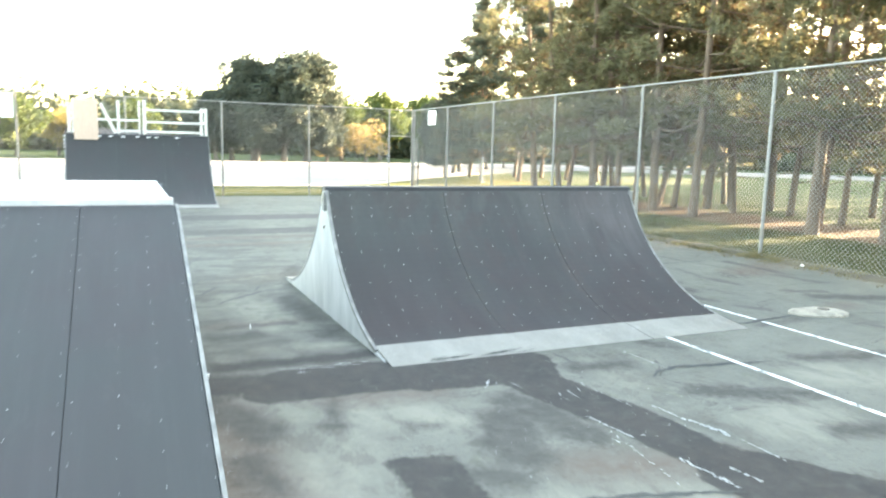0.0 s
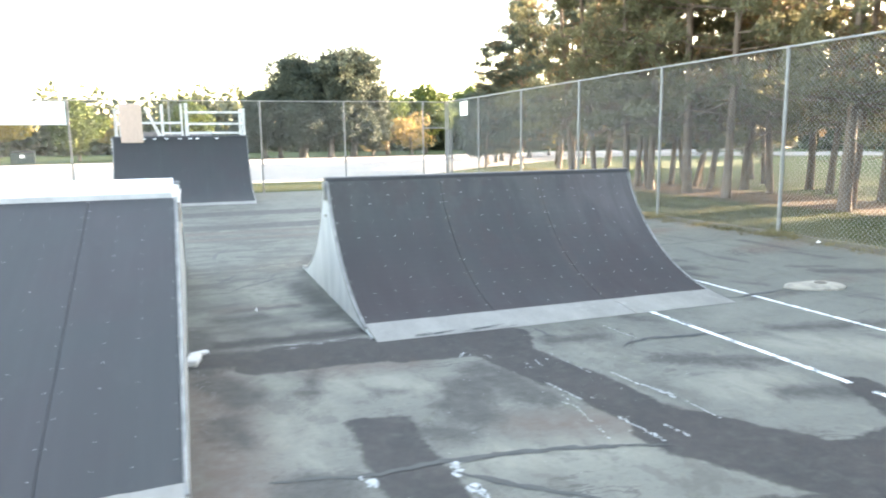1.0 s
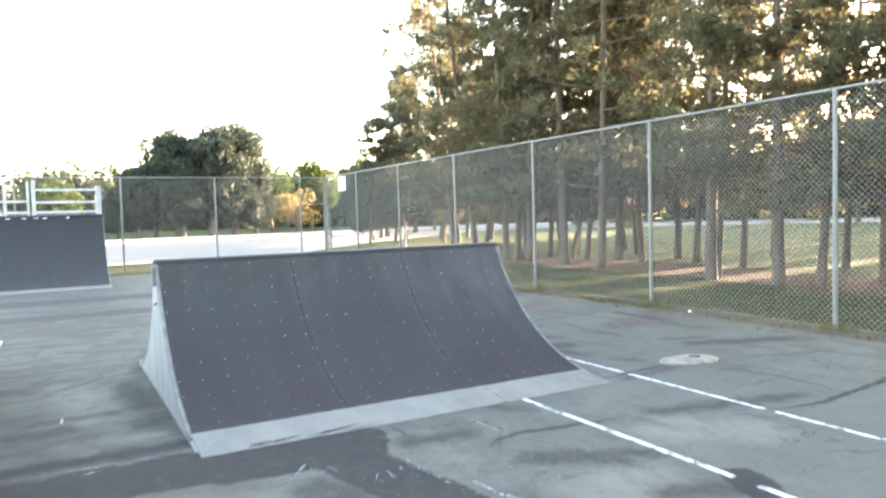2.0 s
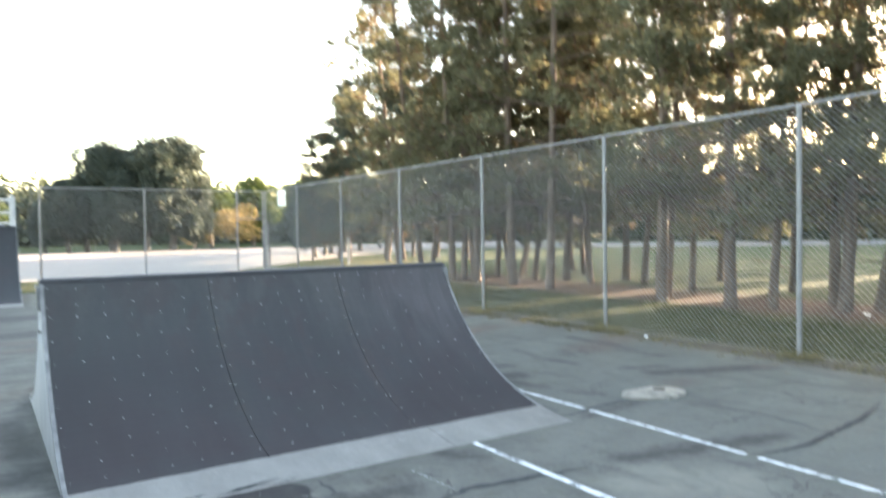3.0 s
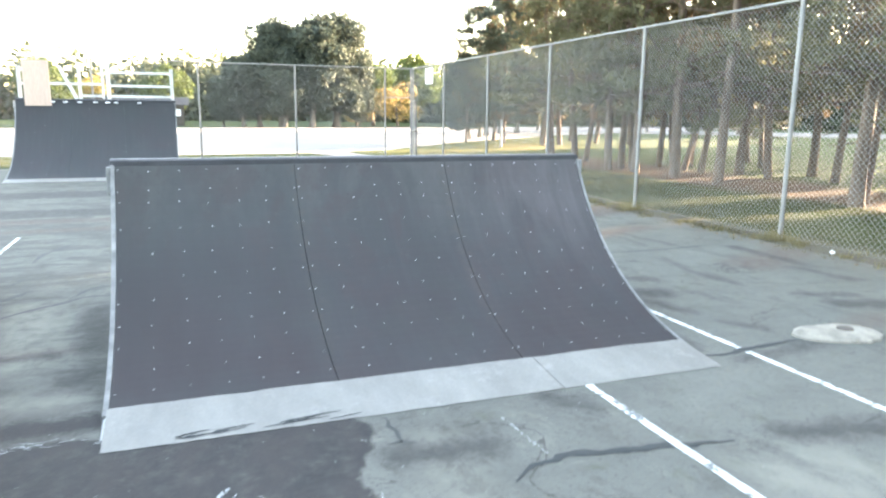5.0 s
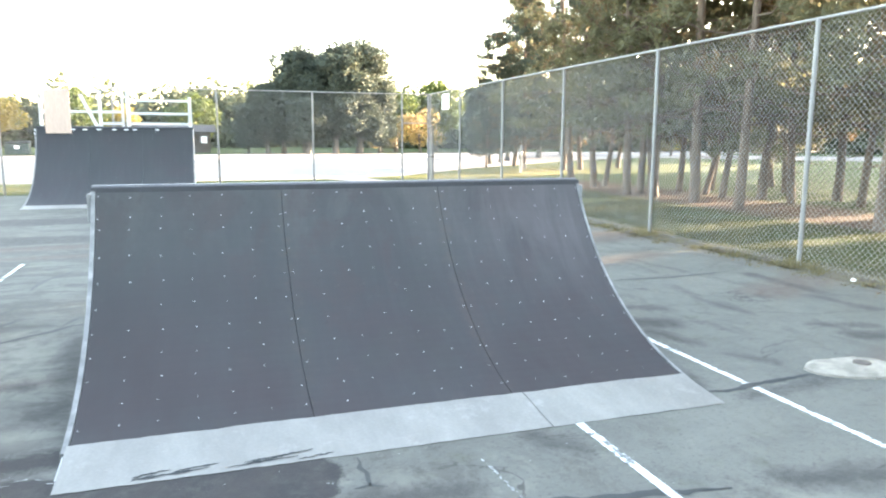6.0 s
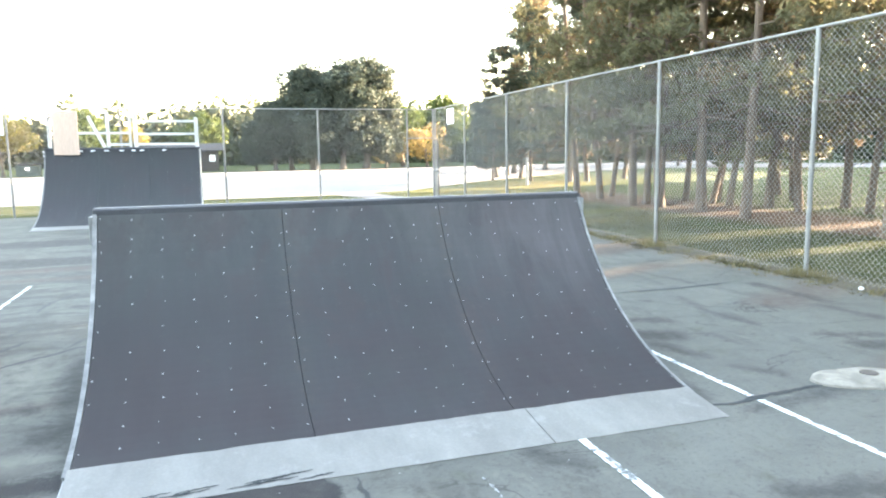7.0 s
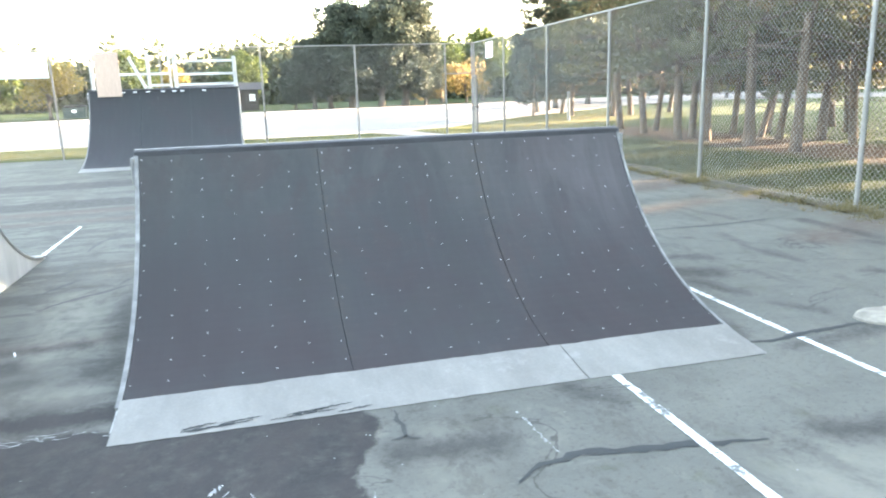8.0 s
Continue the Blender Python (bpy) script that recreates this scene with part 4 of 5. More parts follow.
def funbox():
    W, H = 3.66, 1.205
    toe, y0, y1, far = -2.58, 0.52, 3.08, 4.90
    t = thing("box_ramp", "dark grey box ramp with a white deck and dirty white sides", "skate ramp", at=(-1.475 - W, 0, 0))
    bank, curve = Slope(H, y0 - toe, True), Slope(H, far - y1)
    ride_side(t, W, bank, Matrix.Translation((0, toe, 0)), (0.61, 1.83, 3.05), 0.33, 21, 0.6)
    ride_side(t, W, curve, Matrix.Translation((W, far, 0)) @ TURN, (1.22, 2.44), 0.30, 22, 0.8)
    a = [(toe + y, z - 0.004) for y, z in bank.outline(2) if y > 0.14]
    b = [(far - y, z - 0.004) for y, z in curve.outline() if y > 0.14]
    mid = 0.64
    for xa, xb in ((-0.014, 0.006), (W - 0.006, W + 0.014)):
        side_panel(t, xa, xb, [(toe + 0.14, 0.0), (toe + 0.14, 0.05)] + a + [(mid, H - 0.03), (mid, 0.0)])
        side_panel(t, xa, xb, [(mid + 0.004, 0.0), (mid + 0.004, H - 0.03), (y1, H - 0.03)] + b[::-1] + [(b[0][0], 0.0)])
    part("platform", box_bm(0.0, W, mid, y1, H - 0.055, H - 0.025, 0.0), PLY, t, "plywood platform under the deck")
    # the deck slab with its white fascia, set in from the sides
    part("deck", box_bm(0.02, W - 0.045, y0 + 0.10, y1 - 0.20, H - 0.02, H + 0.055, 0.006), WHITE, t, "bright white painted deck slab")
    part("fascia", box_bm(0.0, W - 0.02, y0 - 0.02, y0 + 0.098, H - 0.02, H + 0.050, 0.005), FASCIA, t, "white fascia board")
    part("side_ledge", box_bm(W - 0.045, W + 0.03, mid + 0.02, y1 - 0.22, H - 0.10, H - 0.060, 0.004), FASCIA, t, "white ledge board")
    part("strap", box_bm(W + 0.016, W + 0.026, mid - 0.02, mid + 0.02, H - 0.20, H - 0.04, 0.003), DARKIRON, t, "dark iron corner strap")
    part("coping", tube_bm((-0.02, y1 - 0.01, H - 0.005), (W + 0.02, y1 - 0.01, H - 0.005), 0.022, sides=12), LIP, t, "worn steel coping")


funbox()


def quarter_pipe():
    W, H, RUN = 3.66, 1.83, 2.32
    t = thing("quarter_pipe", "tall dark grey quarter pipe with a timber railing round its deck", "skate ramp", at=(-3.25, 14.41, 0))
    slope = Slope(H, RUN)
    ride_side(t, W, slope, Matrix.Identity(4), (1.22, 2.44), 0.40, 31, 0.6)
    a = [(y, z - 0.004) for y, z in slope.outline() if y > 0.14]
    back = RUN + 1.45
    for xa, xb in ((-0.014, 0.006), (W - 0.006, W + 0.014)):
        side_panel(t, xa, xb, [(a[0][0], 0.0)] + a + [(back, H - 0.02), (back, 0.0)])
    part("deck", box_bm(0, W, RUN, back, H - 0.02, H + 0.02, 0.004), LUMBER, t, "grey plank deck")
    part("coping", tube_bm((-0.02, RUN, H + 0.01), (W + 0.02, RUN, H + 0.01), 0.03, sides=12), COPING, t, "dark steel coping")
    for x in (0.82, 1.10, 1.42, 1.78, 2.06, 2.26, 2.80):
        part("bracket", box_bm(x - 0.05, x + 0.05, RUN - 0.075, RUN - 0.03, H - 0.055, H - 0.025, 0.003), WHITE, t, "small bright bracket")
    yb = back - 0.07
    for x, w, top in ((0.12, 0.07, 2.72), (1.30, 0.08, 2.84), (1.86, 0.06, 2.86), (2.0, 0.10, 2.88), (3.60, 0.09, 2.70)):
        part("rail_post", box_bm(x - w / 2, x + w / 2, yb - 0.05, yb + 0.04, H + 0.02, top, 0.005), LUMBER, t)
    for x0, x1, z in ((2.0, 3.60, 1.97), (2.0, 3.60, 2.25), (2.0, 3.60, 2.60), (1.30, 1.86, 1.97), (1.30, 1.86, 2.28), (0.12, 1.30, 2.28)):
        part("rail", box_bm(x0, x1, yb - 0.09, yb - 0.052, z - 0.035, z + 0.03, 0.004), LUMBER, t)
    for xs in (0.05, W - 0.09):
        part("rail_post", box_bm(xs, xs + 0.08, RUN + 0.15, RUN + 0.23, H + 0.02, 2.66, 0.005), LUMBER, t)
        for z in (2.25, 2.60):
            part("rail", box_bm(xs + 0.02, xs + 0.06, RUN + 0.15, yb, z - 0.035, z + 0.03, 0.004), LUMBER, t)
    bm = bmesh.new()
    add_box(bm, -0.045, 0.045, -0.03, 0.0, -0.46, 0.46, 0.004)
    ob = part("brace", bm, LUMBER, t, "slanting timber brace")
    ob.matrix_local = Matrix.Translation((1.03, yb - 0.10, 2.31)) @ Matrix.Rotation(radians(-24), 4, "Y")
    ob = part("shield_panel", box_bm(0.22, 0.80, -0.012, 0.012, 1.69, 2.78, 0.003), RAWPLY, t, "raw pinkish plywood sheet")
    ob.matrix_local = Matrix.Translation((0, RUN - 0.08, 0))
    # ladder cleats on the outer side
    for k in range(4):
        part("cleat", box_bm(-0.05, -0.015, RUN + 0.02, RUN + 0.12, 1.45 + 0.1 * k, 1.50 + 0.1 * k, 0.003), WHITE, t)


quarter_pipe()

# loose block and bits beside the funbox
bm = bmesh.new()
add_box(bm, -0.10, 0.10, -0.045, 0.045, 0.0, 0.05, 0.008)
blk = part("paving_block", bm, FASCIA, None)
blk.matrix_world = pose(-1.42, 0.0, 0.0, 0, 0, 78)
tagged(blk, "small pale concrete block lying beside the ramp", "block")
bm = bmesh.new()
add_box(bm, -0.07, 0.07, -0.025, 0.025, 0.0, 0.03, 0.005)
blk = part("wood_offcut", bm, FASCIA, None)
blk.matrix_world = pose(-1.375, 0.20, 0.0, 0, 0, 24)
tagged(blk, "short white painted offcut of wood on the court", "wood")


# ---- fences ----
FENCE_H = 3.03


def wire_net(length, z0, z1, pitch, rad):
    """Woven wire as two crossing sets of thin round bars, in the plane y = 0 from x = 0 to length."""
    verts, faces = [], []
    h = z1 - z0
    for sgn in (1, -1):
        k = -int(h / pitch) - 1
        while k * pitch < length + h:
            x0 = k * pitch if sgn > 0 else k * pitch + h
            # bar from (x0, z0) rising to (x0 + sgn * h, z1), cut to the bay
            lo, hi = 0.0, 1.0
            xa, xb = x0, x0 + sgn * h
            for lim in (0.0, length):
                f = (lim - xa) / (xb - xa)
                if (lim == 0.0) == (sgn > 0):
                    lo = max(lo, f)
                else:
                    hi = min(hi, f)
            if hi - lo > 0.005:
                a = Vector((xa + (xb - xa) * lo, 0, z0 + h * lo))
                b = Vector((xa + (xb - xa) * hi, 0, z0 + h * hi))
                d = (b - a).normalized()
                u = Vector((0, 1, 0))
                v = d.cross(u)
                base = len(verts)
                off = sgn * rad * 0.9
                for c in (a, b):
                    for i in range(6):
                        ang = i * math.tau / 6
                        verts.append(c + u * (rad * math.cos(ang) + off) + v * rad * math.sin(ang))
                for i in range(6):
                    j = (i + 1) % 6
                    faces.append((base + i, base + j, base + 6 + j, base + 6 + i))
            k += 1
    return verts, faces


NET_CACHE = {}


def fence_run(start, direction, posts, label, pitch=0.078, rad=0.0022, skip=()):
    """A chain-link fence along a line: posts at the given distances, top rail, tension wire and one net a bay."""
    ang = math.atan2(direction[1], direction[0])
    t = thing("chain_link_fence", label, "fence", at=(start[0], start[1], -0.03))
    t.rotation_euler = (0, 0, ang)
    post_me = None
    for d in posts:
        if post_me is None:
            bm = tube_bm((0, 0, 0.0), (0, 0, FENCE_H), 0.030, sides=12)
            add_tube(bm, (0, 0, FENCE_H - 0.02), (0, 0, FENCE_H + 0.035), 0.036, 0.022, 12)
            ob = part("post", bm, GALV, t, smooth=False)
            post_me = ob.data
            ob.location = (d, 0.04, 0)
        else:
            piece("post", post_me, t, Matrix.Translation((d, 0.04, 0)))
    part("top_rail", tube_bm((posts[0], 0.04, FENCE_H + 0.02), (posts[-1], 0.04, FENCE_H + 0.02), 0.019, sides=10), GALV, t)
    for i, (a, b) in enumerate(zip(posts, posts[1:])):
        z0 = 0.06
        if i in skip:
            z0 = 2.12
        key = (round(b - a, 2), z0, pitch, rad)
        if key not in NET_CACHE:
            v, f = wire_net(b - a, z0, FENCE_H, pitch, rad)
            NET_CACHE[key] = mesh_of("wire_mesh", v, f, WIRE)
        piece("wire_mesh", NET_CACHE[key], t, Matrix.Translation((a, 0, 0)))
    band = None
    for d in posts:
        for z in (0.4, 1.0, 1.6, 2.2, 2.8):
            if band is None:
                ob = part("tie_band", tube_bm((0.0, 0.04, 0.0), (0.0, 0.04, 0.014), 0.034, 0.034, 10), GALV, t)
                band = ob.data
                ob.location = (d, 0, z)
            else:
                piece("tie_band", band, t, Matrix.Translation((d, 0, z)))
    return t


side_posts = [0.0, 3.16, 6.32, 9.48, 12.60, 15.79, 18.98, 22.15, 25.29, 28.40]
fence_run((7.79, -9.05), (0, 1), side_posts, "tall galvanised chain-link fence along the edge of the court")
far_posts = [0.0, 0.96, 3.85, 6.70, 9.55, 12.45, 15.35, 18.25, 21.15]
fence_run((7.79, 19.28), (-1, 0), far_posts, "tall galvanised chain-link fence across the far end of the court", skip=(0,))


def gate():
    t = thing("fence_gate", "narrow chain-link gate standing wide open at the fence corner", "gate", at=(7.72, 19.22, -0.02))
    t.rotation_euler = (0, 0, radians(-98))
    for a, b in (((0.03, 0, 0.08), (0.03, 0, 2.02)), ((0.92, 0, 0.08), (0.92, 0, 2.02)), ((0.03, 0, 2.0), (0.92, 0, 2.0)), ((0.03, 0, 0.1), (0.92, 0, 0.1)), ((0.03, 0, 1.05), (0.92, 0, 1.05))):
        part("gate_bar", tube_bm(a, b, 0.022, sides=10), GATE_STEEL, t)
    v, f = wire_net(0.87, 0.1, 2.0, 0.09, 0.0027)
    ob = new("wire_mesh", mesh_of("wire_mesh", v, f, WIRE))
    ob.parent = t
    ob.location = (0.04, 0, 0)
    for z in (0.35, 1.75):
        part("hinge", box_bm(-0.03, 0.05, -0.03, 0.03, z, z + 0.06, 0.004), GATE_STEEL, t)
    part("latch", box_bm(0.88, 0.98, -0.035, 0.035, 1.02, 1.10, 0.005), DARKIRON, t)


gate()
part("transom", tube_bm((6.83, 19.24, 2.09), (7.79, 19.24, 2.09), 0.022), GALV, None)
tagged(bpy.data.objects["transom"], "galvanised bar over the gate opening", "rail", kind="structure")


def fence_sign():
    t = thing("fence_sign", "small white notice sign tied to the chain-link fence", "sign", at=(7.755, 17.55, 2.48))
    board = part("board", box_bm(-0.006, 0.004, -0.33, 0.33, 0.0, 0.47, 0.002), WHITE, t)
    for k, z in enumerate((0.36, 0.28, 0.20, 0.12)):
        part("text_bar", box_bm(-0.0085, -0.0065, -0.25, 0.25 - 0.07 * (k % 2), z, z + 0.022), COPING, board)


fence_sign()


def banner():
    t = thing("fence_banner", "long plain white banner tied along the top of the fence", "banner", at=(-4.72, 19.20, 2.27))
    bm = bmesh.new()
    n = 24
    rows = []
    for i in range(n + 1):
        x = -5.6 * i / n
        rows.append([bm.verts.new((x, 0.012 * math.sin(i * 1.3) * (1 - z / 0.7) + o, z)) for o in (0.0, 0.004) for z in (0.0, 0.70)])
    for p, q in zip(rows, rows[1:]):
        bm.faces.new((p[0], p[1], q[1], q[0]))
        bm.faces.new((p[3], p[2], q[2], q[3]))
        bm.faces.new((p[1], p[3], q[3], q[1]))
        bm.faces.new((p[2], p[0], q[0], q[2]))
    part("cloth", bm, WHITE, t)
    for k in range(6):
        part("tie", tube_bm((-0.05 - 1.1 * k, 0.03, 0.66), (-0.05 - 1.1 * k, 0.03, 0.80), 0.006, sides=6), COPING, t)


banner()


# ---- trees ----
def tris_mesh(name, v, material):
    """A mesh of loose triangles from an array of shape (n, 3, 3)."""
    n = len(v)
    me = bpy.data.meshes.new(name)
    me.vertices.add(n * 3)
    me.vertices.foreach_set("co", v.reshape(-1).astype(np.float32))
    me.loops.add(n * 3)
    me.loops.foreach_set("vertex_index", np.arange(n * 3, dtype=np.int32))
    me.polygons.add(n)
    me.polygons.foreach_set("loop_start", np.arange(0, n * 3, 3, dtype=np.int32))
    me.materials.append(material)
    me.update(calc_edges=True)
    return me


def unit(v):
    return v / np.maximum(np.linalg.norm(v, axis=-1, keepdims=True), 1e-9)


def needle_tufts(centres, size, blades, gen, lift=0.5):
    """Tufts of thin blades that spread from each centre."""
    n = len(centres)
    d = unit(gen.normal(size=(n, blades, 3)) + np.array([0, 0, lift]))
    side = unit(np.cross(d, gen.normal(size=(n, blades, 3))))
    ln = size * gen.uniform(0.6, 1.25, size=(n, blades, 1))
    w = size * gen.uniform(0.10, 0.17, size=(n, blades, 1))
    base = centres[:, None, :] + gen.normal(scale=size * 0.25, size=(n, blades, 3))
    tri = np.stack([base - side * w, base + side * w, base + d * ln], axis=2)
    return tri.reshape(-1, 3, 3)


def leaf_cards(centres, size, gen):
    """Small pointed leaf clumps of two triangles at random turns."""
    n = len(centres)
    a = unit(gen.normal(size=(n, 3)))
    b = unit(np.cross(a, gen.normal(size=(n, 3))))
    s = size * gen.uniform(0.55, 1.3, size=(n, 1))
    p0, p1, p2, p3 = centres - a * s, centres + b * s * 0.55, centres + a * s, centres - b * s * 0.5 + np.cross(a, b) * s * 0.2
    return np.concatenate([np.stack([p0, p1, p2], 1), np.stack([p0, p2, p3], 1)])


def trunk_bm(h, r, gen, bend=0.25, sides=10, rings=12, flare=1.5, z0=-0.15):
    bm = bmesh.new()
    ox, oy = gen.uniform(-bend, bend), gen.uniform(-bend, bend)
    ph = gen.uniform(0, 6)
    last = None
    centre = []
    for i in range(rings + 1):
        f = i / rings
        z = z0 + (h - z0) * f
        rad = r * (1 - 0.82 * f) * (1 + (flare - 1) * math.exp(-max(z, 0.0) * 4.5))
        cx, cy = ox * f * f + 0.06 * bend * math.sin(ph + 5 * f), oy * f + 0.06 * bend * math.cos(ph + 4 * f)
        centre.append((cx, cy, z))
        ring = [bm.verts.new((cx + rad * (1 + 0.10 * math.sin(3 * k + ph + i)) * math.cos(k * math.tau / sides), cy + rad * (1 + 0.10 * math.cos(2 * k + i)) * math.sin(k * math.tau / sides), z)) for k in range(sides)]
        if last:
            for k in range(sides):
                j = (k + 1) % sides
                bm.faces.new((last[k], last[j], ring[j], ring[k]))
        last = ring
    bm.faces.new(last)
    return bm, centre


def at_height(centre, z):
    for a, b in zip(centre, centre[1:]):
        if b[2] >= z:
            f = (z - a[2]) / (b[2] - a[2])
            return np.array([a[i] + (b[i] - a[i]) * f for i in range(3)])
    return np.array(centre[-1])


def pine(seed, h, r, low, label, lean=0.35, needles=None, fullness=1):
    """A plantation pine: bare lower trunk, dead stubs, open whorls of limbs with separate puffs of needles."""
    gen = np.random.default_rng(seed)
    t = thing("pine_tree", label, "tree", "pines beside the court")
    bm, centre = trunk_bm(h, r * 0.88, gen, lean, rings=40, flare=1.3)
    part("trunk", bm, BARK, t, smooth=True)
    limb = bmesh.new()
    tufts, dry = [], []
    z = low
    while z < h - 0.4:
        f = (z - low) / (h - low)
        count = int(gen.integers(2, 5))
        a0 = gen.uniform(0, math.tau)
        for k in range(count):
            reach = (2.0 * (1 - f) ** 0.6 + 0.45) * gen.uniform(0.55, 1.2)
            ang = a0 + math.tau * k / count + gen.uniform(-0.4, 0.4)
            p = at_height(centre, z)
            rise = gen.uniform(-0.30, 0.25) + 0.5 * f
            d = np.array([math.cos(ang), math.sin(ang), rise])
            mid = p + d * reach * 0.55 + np.array([0, 0, -0.06 * reach])
            end = p + d * reach + np.array([0, 0, 0.10 * reach])
            add_tube(limb, p, mid, 0.030 * (1 - 0.6 * f), 0.018 * (1 - 0.5 * f), 5, False)
            add_tube(limb, mid, end, 0.018 * (1 - 0.5 * f), 0.005, 4, False)
            perp = np.array([-math.sin(ang), math.cos(ang), 0.0])
            for _ in range((int(gen.integers(3, 6)) if z < 8.5 else 3) * fullness):
                s = gen.uniform(0.45, 1.05)
                c = p + (end - p) * s + perp * gen.uniform(-0.32, 0.32) * reach * s + np.array([0, 0, gen.uniform(-0.05, 0.15)])
                n = int(gen.integers(3, 8))
                pts = c + gen.normal(size=(n, 3)) * np.array([0.20, 0.20, 0.10])
                (dry if gen.random() < 0.20 else tufts).append(pts)
        z += gen.uniform(0.40, 0.72)
    # dead stubs under the crown
    for _ in range(16):
        zz = gen.uniform(max(0.8, low - 1.1), low + 1.5)
        ang = gen.uniform(0, math.tau)
        p = at_height(centre, zz)
        d = np.array([math.cos(ang), math.sin(ang), gen.uniform(-0.25, 0.1)]) * gen.uniform(0.3, 1.2)
        add_tube(limb, p, p + d, 0.014, 0.004, 4, False)
    tagged(part("branchwork", limb, BARK, t), "thin bare branches", kind="stuff")
    ob = new("crown", tris_mesh("crown", needle_tufts(np.concatenate(tufts), 0.20, 14, gen), needles or NEEDLE))
    ob.parent = t
    ob = new("dry_needles", tris_mesh("dry_needles", needle_tufts(np.concatenate(dry), 0.18, 10, gen, -0.3), NEEDLE_DRY))
    ob.parent = t
    tagged(ob, "dry brown needle tufts")
    return t


def broadleaf(seed, h, width, low, leaf, material, bark, name, label, group, blobs=26, per=90, forms=1.0):
    """A broad tree: trunk that forks into limbs and a crown of separate leafy masses."""
    gen = np.random.default_rng(seed)
    t = thing(name, label, "tree", group)
    bm, centre = trunk_bm(h * 0.72, 0.022 * h + 0.05, gen, 0.05 * h, sides=8, rings=8)
    part("trunk", bm, bark, t, smooth=True)
    limb = bmesh.new()
    cs = []
    for k in range(blobs):
        u = unit(gen.normal(size=3))
        f = gen.uniform(0.45, 1.0)
        zc = (low + h) / 2
        c = np.array([u[0] * width / 2 * f * 0.82, u[1] * width / 2 * f * 0.82, zc + u[2] * (h - low) / 2 * f * 0.85])
        narrow = 1.0 - 0.45 * forms * max(0.0, (c[2] - zc) / (h - zc))
        c[:2] *= narrow
        rad = gen.uniform(0.13, 0.24) * width
        add_tube(limb, at_height(centre, max(0.6, low * 0.6 + (c[2] - low) * 0.45)), c, 0.008 * h, 0.015, 5, False)
        pts = unit(gen.normal(size=(per, 3))) * rad * gen.uniform(0.35, 1.0, size=(per, 1)) ** 0.5
        pts[:, 2] *= 0.7
        cs.append(c + pts)
    tagged(part("branchwork", limb, bark, t), "branches inside the crown", kind="stuff")
    ob = new("crown", tris_mesh("crown", leaf_cards(np.concatenate(cs), leaf, gen), material))
    ob.parent = t
    return t


def place(base, spots, first=True):
    """Copies of a thing at spots (x, y, turn, scale), some with a lean of their own in degrees across the row."""
    for k, (x, y, turn, s, *lean) in enumerate(spots):
        tip = lean[0] if lean else 4.5 * math.sin(x * 7.1 + y * 3.3)
        m = Matrix.Translation((x, y, -0.035)) @ Matrix.Rotation(radians(tip), 4, Vector((0.5, 0.87, 0))) @ Matrix.Rotation(radians(2.5 * math.sin(x * 3.7 - y * 5.1)), 4, "X") @ Matrix.Rotation(radians(turn), 4, "Z")
        ob = base if k == 0 and first else copy_thing(base, m)
        ob.matrix_basis = m @ Matrix.Diagonal((s, s, s, 1))


tall = "tall pine with a bare reddish trunk and ragged dark green crown"
place(pine(1, 13.5, 0.135, 2.2, tall), [(13.75, 20.5, 10, 1.0, -4), (12.6, 14.9, 75, 0.98, -2), (12.9, 12.2, 160, 1.12, 0), (15.3, 12.5, 220, 1.0, 4), (12.05, 4.35, 300, 1.0, 1), (19.5, 16.6, 50, 1.0), (21.5, 18.9, 110, 1.0), (16.9, 11.4, 25, 0.96, 3), (13.3, 2.7, 120, 1.04, 5)])
place(pine(2, 14.5, 0.125, 2.5, tall), [(13.3, 18.0, 40, 1.0, -7), (13.3, 15.35, 130, 0.95, 1), (15.0, 15.7, 250, 0.85, 3), (12.6, 10.2, 330, 1.05, 0), (12.75, 6.45, 90, 0.9, 1), (14.0, 3.3, 200, 0.97, 2), (16.3, 12.4, 280, 1.0, -3)])
place(pine(3, 13.0, 0.105, 2.0, tall), [(14.2, 18.8, 20, 1.0, 6), (13.5, 15.05, 100, 0.92, -3), (16.2, 15.7, 190, 1.05, 9), (14.7, 13.3, 280, 1.0, 8), (15.9, 9.8, 350, 1.02, 3), (14.1, 2.5, 60, 1.0, 7), (12.72, 3.85, 170, 0.94, 2), (17.8, 14.2, 45, 0.9, -4), (18.3, 9.0, 135, 0.95), (17.2, 17.8, 225, 0.95), (15.2, 7.6, 315, 0.9, 4), (16.4, 5.6, 75, 0.95), (14.9, 11.0, 165, 0.9, -2), (14.9, 14.3, 15, 0.92, 11)])
place(pine(4, 14.0, 0.135, 2.2, tall), [(12.9, 14.0, 0, 0.95, -1), (12.2, 6.1, 60, 1.08, -1), (20.0, 31.0, 230, 1.08), (21.6, 36.0, 310, 1.0), (12.4, 0.4, 95, 1.0, 3)])
# the last three stand hidden behind, added to shade the conifers in front
place(pine(6, 12.5, 0.15, 1.75, "dense dark conifer with a short bare trunk and low branches", 0.3, NEEDLE_DARK, 3), [(15.9, 34.5, 0, 0.60), (17.5, 32.8, 80, 0.78), (18.8, 30.6, 150, 1.02), (18.6, 36.6, 290, 0.9), (23.2, 32.4, 20, 0.95), (24.0, 30.2, 200, 0.85), (23.4, 35.6, 100, 0.9)])
# unseen pines past the right of the view, added to shade the court
place(pine(5, 14.0, 0.16, 2.2, tall), [(12.8, -1.6, 15, 1.0), (14.5, -0.6, 85, 1.0), (13.2, -3.9, 155, 1.0), (15.6, -2.6, 225, 1.0), (16.8, 1.2, 295, 1.0), (14.2, -6.0, 45, 1.0)])

